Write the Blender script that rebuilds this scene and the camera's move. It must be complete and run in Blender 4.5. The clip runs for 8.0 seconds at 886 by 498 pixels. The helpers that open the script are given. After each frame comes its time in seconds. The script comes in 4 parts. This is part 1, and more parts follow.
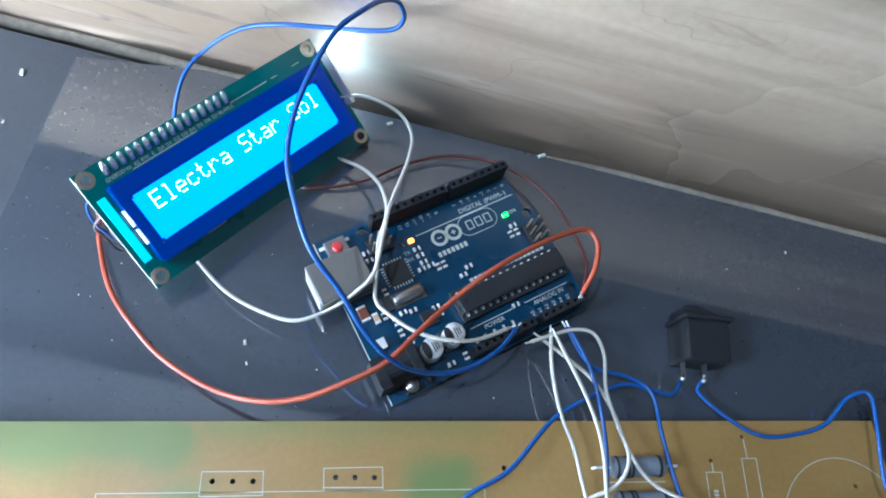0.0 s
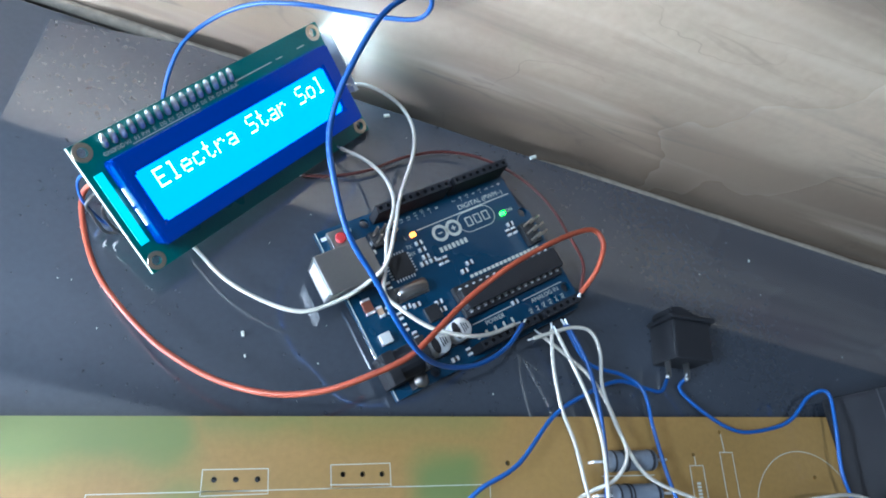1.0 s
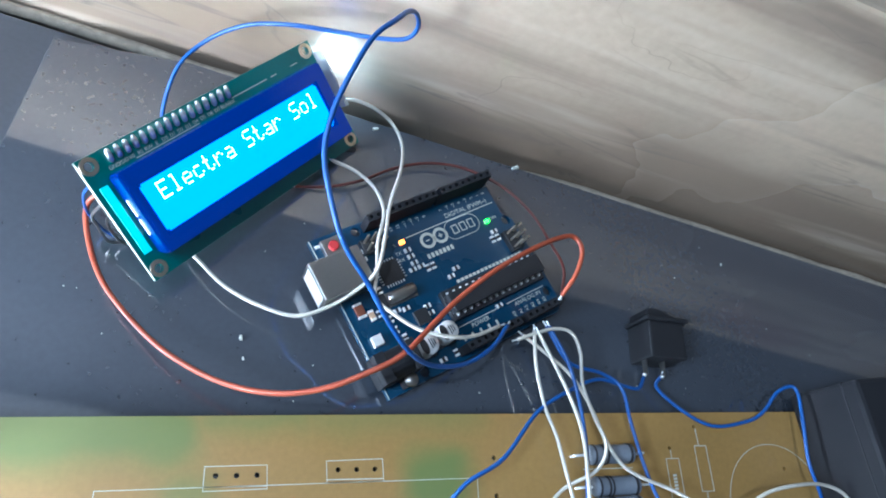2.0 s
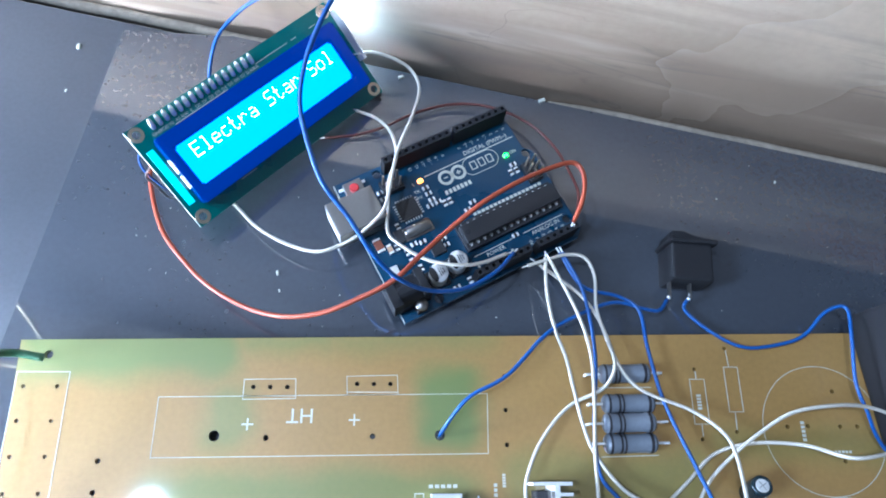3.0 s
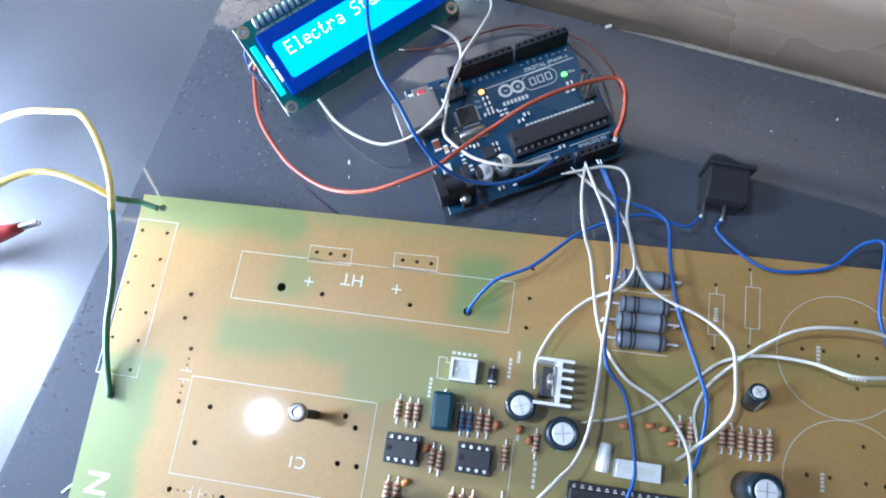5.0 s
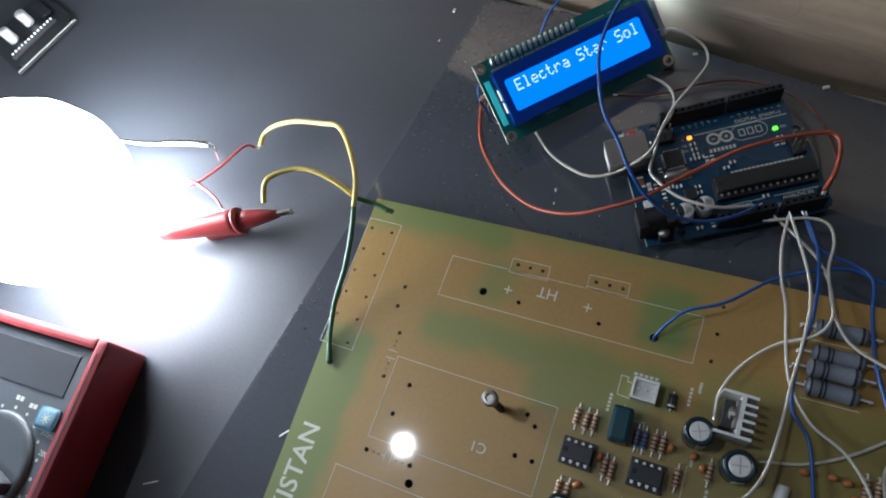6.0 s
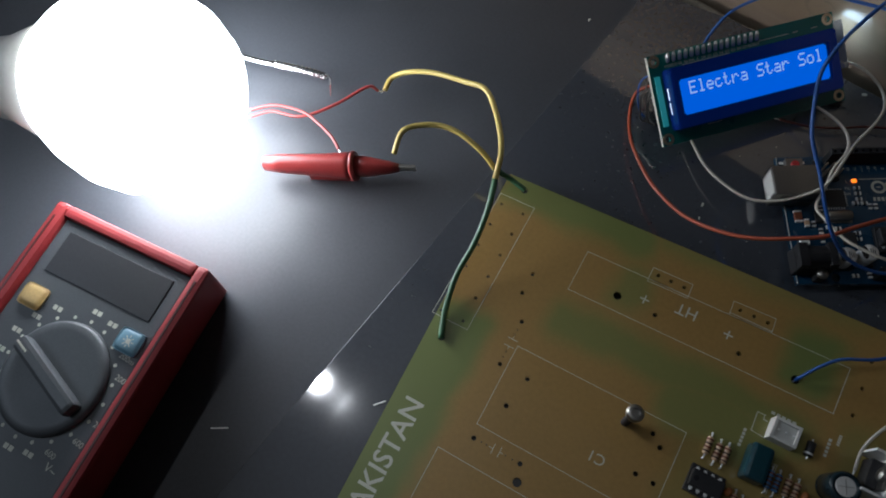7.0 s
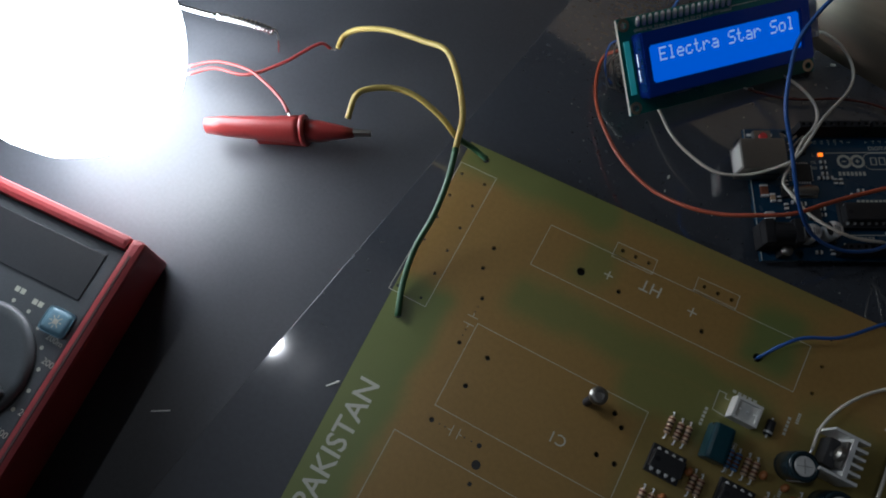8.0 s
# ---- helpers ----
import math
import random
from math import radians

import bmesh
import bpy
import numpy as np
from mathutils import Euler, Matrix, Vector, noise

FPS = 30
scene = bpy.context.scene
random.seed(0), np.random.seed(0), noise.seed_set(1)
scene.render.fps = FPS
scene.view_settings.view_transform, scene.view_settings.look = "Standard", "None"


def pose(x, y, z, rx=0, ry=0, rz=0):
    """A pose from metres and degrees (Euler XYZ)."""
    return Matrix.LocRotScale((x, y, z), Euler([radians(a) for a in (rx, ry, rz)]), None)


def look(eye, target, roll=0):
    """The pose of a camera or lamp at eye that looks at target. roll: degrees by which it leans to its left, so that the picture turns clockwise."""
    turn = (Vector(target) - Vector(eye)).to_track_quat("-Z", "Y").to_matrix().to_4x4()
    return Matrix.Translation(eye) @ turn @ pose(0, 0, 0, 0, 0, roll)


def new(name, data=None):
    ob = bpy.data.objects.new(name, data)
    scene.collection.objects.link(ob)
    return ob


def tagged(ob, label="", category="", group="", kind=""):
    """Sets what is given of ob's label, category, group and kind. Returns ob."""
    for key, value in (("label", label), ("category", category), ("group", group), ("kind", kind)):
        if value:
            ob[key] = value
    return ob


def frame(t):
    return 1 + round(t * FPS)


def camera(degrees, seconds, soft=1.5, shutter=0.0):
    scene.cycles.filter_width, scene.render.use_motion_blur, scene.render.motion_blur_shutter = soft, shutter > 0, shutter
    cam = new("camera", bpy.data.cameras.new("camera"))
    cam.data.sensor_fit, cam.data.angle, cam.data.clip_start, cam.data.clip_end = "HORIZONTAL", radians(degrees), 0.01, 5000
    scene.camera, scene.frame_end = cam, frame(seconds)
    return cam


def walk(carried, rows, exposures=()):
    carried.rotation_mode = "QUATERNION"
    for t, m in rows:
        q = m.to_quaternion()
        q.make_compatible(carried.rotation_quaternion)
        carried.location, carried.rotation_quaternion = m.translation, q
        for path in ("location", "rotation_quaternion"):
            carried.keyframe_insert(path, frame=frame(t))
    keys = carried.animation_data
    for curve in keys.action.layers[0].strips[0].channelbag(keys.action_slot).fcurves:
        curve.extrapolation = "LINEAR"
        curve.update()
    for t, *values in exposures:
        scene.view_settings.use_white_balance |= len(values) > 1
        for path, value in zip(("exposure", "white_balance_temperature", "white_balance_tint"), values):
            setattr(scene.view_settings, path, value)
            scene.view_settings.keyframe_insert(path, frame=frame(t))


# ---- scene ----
cam = camera(67.2, 8.0, soft=1.9)
PATH = [
    (0, (0.0407, 0.0051, 0.1931), (0.0844, 0.1175, -0.0816), 22.64),
    (0.5, (0.0397, 0.0019, 0.1918), (0.0946, 0.1199, -0.0785), 25.62),
    (1, (0.0106, 0.0031, 0.1838), (0.0985, 0.1170, -0.0794), 39.57),
    (1.5, (0.0097, 0.0017, 0.1896), (0.1041, 0.1206, -0.0692), 40.12),
    (1.7, (0.0063, 0.0012, 0.1902), (0.1037, 0.1202, -0.0674), 41.21),
    (2.8, (0.0313, -0.0112, 0.2095), (0.0723, 0.0916, -0.0694), 20.26),
    (3, (0.0520, -0.0129, 0.2136), (0.0741, 0.0854, -0.0690), 12.94),
    (3.5, (0.0912, -0.0284, 0.2151), (0.1110, 0.0551, -0.0724), 12.51),
    (4, (0.0613, -0.0315, 0.2206), (0.0772, 0.0434, -0.0694), 14.56),
    (4.2, (0.0673, -0.0305, 0.2231), (0.0861, 0.0380, -0.0684), 17.45),
    (5.3, (0.0813, -0.0471, 0.2386), (0.0318, 0.0350, -0.0456), -21.73),
    (5.5, (0.0801, -0.0505, 0.2451), (0.0246, 0.0326, -0.0377), -23.97),
    (6, (0.0727, -0.0662, 0.2532), (-0.0302, 0.0195, -0.0153), -32.78),
    (6.5, (0.0443, -0.0682, 0.2466), (-0.0425, 0.0134, -0.0287), -26.50),
    (7, (0.0019, -0.0877, 0.2508), (-0.0773, -0.0042, -0.0262), -15.23),
    (7.5, (-0.0063, -0.0826, 0.2443), (-0.0663, -0.0057, -0.0394), -9.22),
    (8, (-0.0051, -0.0798, 0.2404), (-0.0579, -0.0024, -0.0446), -6.26),
]
# the phone darkens its picture as the lamp comes into view
EXPOSURES = [(0, 2.45, 5000, 5), (1.7, 2.4, 5100, 5), (2.8, 2.7, 4900, 9), (4.2, 2.85, 4900, 12), (5.3, 2.75, 5250, 12), (5.5, 2.35, 5350, 12), (6, 1.0, 5950, 10), (6.5, 0.15, 6100, 10), (7, -0.3, 6150, 10), (8, -0.55, 6100, 10)]
walk(cam, [(t, look(eye, target, roll)) for t, eye, target, roll in PATH], EXPOSURES)

# ---- world and lights ----
world = bpy.data.worlds.new("room_air")
scene.world = world
world.use_nodes = True
world.node_tree.nodes["Background"].inputs[0].default_value = (0.62, 0.70, 0.86, 1)
world.node_tree.nodes["Background"].inputs[1].default_value = 0.02


def lamp(name, kind, place, energy, colour, size):
    data = bpy.data.lights.new(name, kind)
    data.energy, data.color = energy, colour
    if kind == "AREA":
        data.shape, data.size = "DISK", size
    else:
        data.shadow_soft_size = size
    ob = new(name, data)
    ob.matrix_world = place
    return ob


# unseen soft lamp added at the left for general brightness, below the ceiling
SIDE_FILL = lamp("unseen_side_fill", "AREA", look((-1.6, -0.4, 1.4), (0.0, 0.1, 0)), 5.8, (0.72, 0.85, 1.0), 0.5)
HANGING = lamp("hanging_bulb", "POINT", pose(-0.51, -0.063, 1.51), 5.6, (0.96, 0.98, 1.0), 0.021)


# ---- materials ----
def mat(name, colour, rough=0.5, metal=0.0, vary=0.12, scale=120.0, bump=0.0, emit=None, power=0.0, second=None, coat=0.0, spec=0.5, big=18.0):
    m = bpy.data.materials.new(name)
    m.use_nodes = True
    n, l = m.node_tree.nodes, m.node_tree.links
    b = n["Principled BSDF"]
    b.inputs["Metallic"].default_value = metal
    b.inputs["Coat Weight"].default_value = coat
    b.inputs["Coat Roughness"].default_value = 0.05
    b.inputs["Specular IOR Level"].default_value = spec
    co = n.new("ShaderNodeTexCoord")
    fine, wide = n.new("ShaderNodeTexNoise"), n.new("ShaderNodeTexNoise")
    for node, s in ((fine, scale * 10), (wide, big)):
        node.inputs["Scale"].default_value = s
        node.inputs["Detail"].default_value = 4
        l.new(co.outputs["Object"], node.inputs["Vector"])
    both = n.new("ShaderNodeMath")
    both.operation = "ADD"
    l.new(fine.outputs["Fac"], both.inputs[0]), l.new(wide.outputs["Fac"], both.inputs[1])
    ramp = n.new("ShaderNodeMapRange")
    ramp.inputs[1].default_value, ramp.inputs[2].default_value = 0.65, 1.35
    l.new(both.outputs[0], ramp.inputs[0])
    mix = n.new("ShaderNodeMix")
    mix.data_type = "RGBA"
    low = second or tuple(c * (1 - vary) for c in colour)
    high = colour if second else tuple(min(1, c * (1 + vary)) for c in colour)
    mix.inputs[6].default_value, mix.inputs[7].default_value = (*low, 1), (*high, 1)
    l.new(ramp.outputs[0], mix.inputs[0])
    l.new(mix.outputs[2], b.inputs["Base Color"])
    r = n.new("ShaderNodeMapRange")
    r.inputs[1].default_value, r.inputs[2].default_value = 0.3, 0.7
    r.inputs[3].default_value, r.inputs[4].default_value = max(0.02, rough * 0.8), min(1, rough * 1.25)
    l.new(wide.outputs["Fac"], r.inputs[0]), l.new(r.outputs[0], b.inputs["Roughness"])
    if bump:
        bp = n.new("ShaderNodeBump")
        bp.inputs["Strength"].default_value, bp.inputs["Distance"].default_value = bump, 0.0002
        l.new(fine.outputs["Fac"], bp.inputs["Height"]), l.new(bp.outputs[0], b.inputs["Normal"])
    if emit:
        b.inputs["Emission Color"].default_value = (*emit, 1)
        b.inputs["Emission Strength"].default_value = power
    return m


def board_material():
    """Translucent laminate: ochre, with soft green areas where the foil below is etched away."""
    m = mat("laminate", (0.315, 0.186, 0.052), 0.42, vary=0.10, scale=60, bump=0.02, coat=0.6)
    n, l = m.node_tree.nodes, m.node_tree.links
    b, base = n["Principled BSDF"], n["Mix"]
    co = n.new("ShaderNodeTexCoord")
    warp = n.new("ShaderNodeTexNoise")
    warp.inputs["Scale"].default_value = 45
    l.new(co.outputs["Object"], warp.inputs["Vector"])
    sub = n.new("ShaderNodeVectorMath")
    sub.operation = "MULTIPLY_ADD"
    sub.inputs[1].default_value = (0.012, 0.012, 0)
    l.new(warp.outputs["Color"], sub.inputs[0]), l.new(co.outputs["Object"], sub.inputs[2])
    xyz = n.new("ShaderNodeSeparateXYZ")
    l.new(sub.outputs[0], xyz.inputs[0])
    total = None
    # x from, x to, y from, y to, strength
    for x0, x1, y0, y1, w in ((-62, 6, 17, 32, 0.85), (4, 34, 24, 32, 0.6), (30, 84, 25, 33, 0.45), (60, 80, -3, 20, 0.9), (-4, 10, -4, 15, 0.6), (-20, 78, -24, -10, 0.7), (28, 72, -36, -18, 0.7),
                              (-62, -36, -150, -30, 0.9), (86, 150, -60, -6, 0.45), (40, 90, -80, -24, 0.3), (150, 215, -9, 1, 0.35)):
        masks = []
        for axis, a, c in ((0, x0, x1), (1, y0, y1)):
            for edge, sign in ((a, 1), (c, -1)):
                s = n.new("ShaderNodeMapRange")
                s.interpolation_type = "SMOOTHSTEP"
                s.inputs[1].default_value, s.inputs[2].default_value = (edge - 5 * sign) / 1000 + 0.006, (edge + 5 * sign) / 1000 + 0.006
                s.inputs[3].default_value, s.inputs[4].default_value = 0, 1
                l.new(xyz.outputs[axis], s.inputs[0])
                masks.append(s)
        acc = masks[0].outputs[0]
        for k in masks[1:]:
            mul = n.new("ShaderNodeMath")
            mul.operation = "MULTIPLY"
            l.new(acc, mul.inputs[0]), l.new(k.outputs[0], mul.inputs[1])
            acc = mul.outputs[0]
        mul = n.new("ShaderNodeMath")
        mul.operation = "MULTIPLY"
        mul.inputs[1].default_value = w
        l.new(acc, mul.inputs[0])
        if total is None:
            total = mul.outputs[0]
        else:
            mx = n.new("ShaderNodeMath")
            mx.operation = "MAXIMUM"
            l.new(total, mx.inputs[0]), l.new(mul.outputs[0], mx.inputs[1])
            total = mx.outputs[0]
    green = n.new("ShaderNodeMix")
    green.data_type = "RGBA"
    green.inputs[7].default_value = (0.140, 0.185, 0.050, 1)
    l.new(total, green.inputs[0]), l.new(base.outputs[2], green.inputs[6]), l.new(green.outputs[2], b.inputs["Base Color"])
    return m


def stone_material():
    """Polished beige stone: pale above, with brown bands and thin dark strands flowing along the wall."""
    m = mat("beige_stone", (0.47, 0.365, 0.255), 0.24, vary=0.10, scale=30, bump=0.03, coat=0.15, big=9)
    n, l = m.node_tree.nodes, m.node_tree.links
    b, cur = n["Principled BSDF"], n["Mix"].outputs[2]
    co = n.new("ShaderNodeTexCoord")

    def noise_at(stretch, scale, detail, twist, seed):
        mp, t = n.new("ShaderNodeMapping"), n.new("ShaderNodeTexNoise")
        mp.inputs["Scale"].default_value = stretch
        mp.inputs["Rotation"].default_value = (0, radians(9), 0)
        mp.inputs["Location"].default_value = (seed, seed * 0.7, seed * 1.3)
        t.inputs["Scale"].default_value, t.inputs["Detail"].default_value, t.inputs["Distortion"].default_value = scale, detail, twist
        l.new(co.outputs["Object"], mp.inputs["Vector"]), l.new(mp.outputs[0], t.inputs["Vector"])
        return t.outputs["Fac"]

    def ranged(value, lo, hi, a, c):
        r = n.new("ShaderNodeMapRange")
        r.interpolation_type = "SMOOTHSTEP"
        for k, v in enumerate((lo, hi, a, c)):
            r.inputs[k + 1].default_value = v
        l.new(value, r.inputs[0])
        return r.outputs[0]

    def laid(under, colour, amount):
        x = n.new("ShaderNodeMix")
        x.data_type = "RGBA"
        x.inputs[7].default_value = (*colour, 1)
        l.new(amount, x.inputs[0]), l.new(under, x.inputs[6])
        return x.outputs[2]

    def arith(op, a, c):
        k = n.new("ShaderNodeMath")
        k.operation = op
        for slot, v in enumerate((a, c)):
            if isinstance(v, float):
                k.inputs[slot].default_value = v
            else:
                l.new(v, k.inputs[slot])
        return k.outputs[0]

    # browner and darker towards the foot, the upper border flowing up and down
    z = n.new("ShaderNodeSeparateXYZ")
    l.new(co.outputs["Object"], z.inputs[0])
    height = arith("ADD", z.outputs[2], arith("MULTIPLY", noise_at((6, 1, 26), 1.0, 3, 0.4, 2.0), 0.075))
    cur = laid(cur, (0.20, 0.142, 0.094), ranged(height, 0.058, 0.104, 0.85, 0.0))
    # soft streaks drawn out along the wall
    cur = laid(cur, (0.20, 0.150, 0.110), ranged(noise_at((4, 1, 42), 1.0, 4, 0.3, 5.0), 0.48, 0.66, 0.0, 0.85))
    cur = laid(cur, (0.56, 0.45, 0.33), ranged(noise_at((5, 1, 60), 1.0, 3, 0.3, 9.0), 0.54, 0.72, 0.0, 0.55))
    # thin dark strands and a few hairline cracks
    for stretch, scale, width, depth, seed in (((5, 1, 34), 1.0, 0.012, 0.55, 12.0), ((7, 1, 20), 1.0, 0.007, 0.45, 17.0), ((9, 3, 12), 1.0, 0.004, 0.35, 23.0)):
        gap = arith("ABSOLUTE", arith("SUBTRACT", noise_at(stretch, scale, 4, 0.8, seed), 0.5), 0.0)
        gate = ranged(noise_at((6, 1, 12), 1.0, 2, 0.0, seed + 3), 0.48, 0.62, 0.0, 1.0)
        cur = laid(cur, (0.13, 0.105, 0.085), arith("MULTIPLY", ranged(gap, 0.0, width, depth, 0.0), gate))
    # a faint reddish tint in patches placed by noise
    cur = laid(cur, (0.36, 0.20, 0.165), ranged(noise_at((7, 1, 9), 1.0, 2, 0.2, 31.0), 0.58, 0.74, 0.0, 0.5))
    l.new(cur, b.inputs["Base Color"])
    return m


M_BOARD = board_material()
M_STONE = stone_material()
M_CAULK = mat("pale_sealant", (0.30, 0.25, 0.185), 0.7, vary=0.35, scale=40, bump=0.3)
M_TABLE = mat("black_stone", (0.050, 0.053, 0.061), 0.40, vary=0.14, scale=70, bump=0.03, spec=0.42)
M_SHEET = mat("dark_acrylic", (0.052, 0.057, 0.068), 0.052, vary=0.10, scale=50, big=9)
M_SHEET.node_tree.nodes["Principled BSDF"].inputs["IOR"].default_value = 2.2
M_UNSEENDARK = mat("unseen_wall_dark", (0.07, 0.066, 0.064), 0.7, vary=0.08, scale=6, big=3)
M_CEILING = mat("pale_ceiling_paint", (0.70, 0.69, 0.67), 0.9, vary=0.03, scale=0.5, big=1, spec=0.1)
M_PLASTER = mat("plaster", (0.30, 0.29, 0.27), 0.9, vary=0.04, scale=0.5, big=1, spec=0.1)
M_SILK = mat("white_ink", (0.54, 0.54, 0.46), 0.6, vary=0.1)
M_BLUEPCB = mat("blue_mask", (0.003, 0.036, 0.078), 0.28, vary=0.12, coat=0.3)
M_GREENPCB = mat("green_mask", (0.004, 0.13, 0.115), 0.3, vary=0.12, coat=0.3)
M_BLACK = mat("black_plastic", (0.018, 0.018, 0.020), 0.42, vary=0.2, bump=0.05)
M_SATIN = mat("satin_black", (0.006, 0.006, 0.008), 0.75, vary=0.2, bump=0.12)
M_STEEL = mat("steel", (0.34, 0.325, 0.30), 0.34, 1.0, vary=0.04)
M_TIN = mat("tinned_lead", (0.82, 0.82, 0.80), 0.36, 0.3, vary=0.15)
M_ALU = mat("aluminium", (0.74, 0.73, 0.70), 0.42, 0.3, vary=0.1)
M_COPPER = mat("gold_ring", (0.72, 0.60, 0.45), 0.35, 1.0, vary=0.1)
M_WHITE = mat("white_plastic", (0.60, 0.59, 0.55), 0.45, vary=0.06)
M_WHITEWIRE = mat("white_insulation", (0.52, 0.48, 0.40), 0.42, vary=0.08)
M_BLUEWIRE = mat("blue_insulation", (0.014, 0.075, 0.27), 0.42, vary=0.12)
M_REDWIRE = mat("red_insulation", (0.33, 0.062, 0.024), 0.45, vary=0.12)
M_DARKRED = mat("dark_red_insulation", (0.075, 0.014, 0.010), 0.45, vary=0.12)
M_YELLOW = mat("yellow_insulation", (0.56, 0.43, 0.12), 0.4, vary=0.1)
M_GREENWIRE = mat("green_insulation", (0.045, 0.13, 0.06), 0.4, vary=0.15)
M_SLEEVE = mat("capacitor_sleeve", (0.010, 0.022, 0.028), 0.25, vary=0.15)
M_TEAL = mat("teal_epoxy", (0.006, 0.042, 0.056), 0.3, vary=0.15)
M_GREY = mat("grey_enamel", (0.165, 0.18, 0.205), 0.4, vary=0.1, bump=0.08)
M_BAND = mat("dark_band", (0.020, 0.018, 0.020), 0.5)
M_BEIGE = mat("beige_enamel", (0.50, 0.33, 0.20), 0.45, vary=0.15)
M_BROWN = mat("brown_band", (0.16, 0.045, 0.02), 0.5)
M_DARKBROWN = mat("dark_brown_band", (0.075, 0.038, 0.022), 0.5)
M_BLUERES = mat("blue_enamel", (0.07, 0.20, 0.42), 0.4, vary=0.1)
M_ORANGE = mat("orange_ceramic", (0.44, 0.16, 0.05), 0.5, vary=0.15)
M_REDPLASTIC = mat("red_rubber", (0.30, 0.026, 0.028), 0.5, vary=0.12, bump=0.05)
M_CLIPRED = mat("red_vinyl", (0.26, 0.030, 0.028), 0.35, vary=0.1)
M_METER = mat("grey_meter_plastic", (0.070, 0.077, 0.084), 0.5, vary=0.12, bump=0.06)
M_KEYBLUE = mat("pale_blue_key", (0.16, 0.30, 0.38), 0.5)
M_KEYYELLOW = mat("pale_yellow_key", (0.58, 0.40, 0.16), 0.5)
# blue tint and faint emission paint the screen's glow onto the dark bezel
M_BEZEL = mat("glow_tinted_bezel", (0.004, 0.012, 0.10), 0.2, vary=0.1, emit=(0.0, 0.006, 0.05), power=0.6)
M_GLOW = mat("blue_display", (0.0, 0.02, 0.10), 0.25, vary=0.02, spec=0.2, emit=(0.0, 0.128, 0.80), power=1.0)
M_DOT = mat("display_pixel", (0.5, 0.5, 0.5), 0.3, vary=0.02, emit=(0.27, 0.44, 0.86), power=1.0)
M_LEAK = mat("backlight_edge", (0.1, 0.3, 0.3), 0.3, vary=0.02, emit=(0.004, 0.15, 0.165), power=0.8)
M_STREAK = mat("streak_white", (0.8, 0.8, 0.8), 0.3, vary=0.02, emit=(0.75, 0.90, 1.0), power=1.2)
M_SPILL = mat("backlight_spill", (0.8, 0.8, 0.8), 0.3, vary=0.02, emit=(0.56, 0.80, 1.0), power=20.0)
M_ORANGELED = mat("amber_led", (0.5, 0.2, 0.05), 0.3, vary=0.02, emit=(1.0, 0.20, 0.01), power=2.2)
M_GREENLED = mat("green_led", (0.08, 0.3, 0.03), 0.3, vary=0.02, emit=(0.12, 1.0, 0.02), power=1.8)
M_BULB = mat("lit_diffuser", (0.9, 0.9, 0.9), 0.4, vary=0.01, emit=(0.93, 0.97, 1.0), power=25.0)
M_RESETRED = mat("red_button", (0.45, 0.03, 0.03), 0.4)
M_SOLDER = mat("solder", (0.78, 0.78, 0.76), 0.42, 1.0, vary=0.2)
M_BAREWIRE = mat("bare_copper", (0.55, 0.22, 0.10), 0.4, 0.7, vary=0.2)
M_SPRING = mat("bright_spring", (0.85, 0.85, 0.85), 0.18, 1.0)


# ---- builders (millimetres in, metres out) ----
def mm(*v):
    return tuple(a / 1000 for a in v)


def mesh_from(name, bm, material, smooth=False):
    me = bpy.data.meshes.new(name)
    bm.to_mesh(me)
    bm.free()
    me.materials.append(material)
    if smooth:
        for p in me.polygons:
            p.use_smooth = True
    return me


def part(name, bm, material, parent, label="", at=None, smooth=False):
    me = bm if isinstance(bm, bpy.types.Mesh) else mesh_from(name, bm, material, smooth)
    ob = new(name, me)
    ob.parent = parent
    if at is not None:
        ob.matrix_basis = at
    return tagged(ob, label)


def thing(name, at, label, category, group=""):
    ob = new(name)
    ob.empty_display_size = 0.01
    ob.matrix_world = at
    return tagged(ob, label, category, group)


def box(bm, x0, x1, y0, y1, z0, z1, bevel=0.0, m=None):
    """Adds a box in mm, bevelled by so many mm."""
    r = bmesh.ops.create_cube(bm, size=1.0, matrix=Matrix.Translation(mm((x0 + x1) / 2, (y0 + y1) / 2, (z0 + z1) / 2)) @ Matrix.Diagonal((*mm(x1 - x0, y1 - y0, z1 - z0), 1)))
    vs = r["verts"]
    if bevel:
        es = list({e for v in vs for e in v.link_edges})
        out = bmesh.ops.bevel(bm, geom=es, offset=bevel / 1000, segments=2, affect="EDGES", profile=0.6)
        vs = list({v for f in out["faces"] for v in f.verts} | {v for v in vs if v.is_valid})
    if m is not None:
        bmesh.ops.transform(bm, matrix=m, verts=vs)
    return bm


def boxes(*rows, bevel=0.0):
    bm = bmesh.new()
    for r in rows:
        box(bm, *r, bevel=bevel)
    return bm


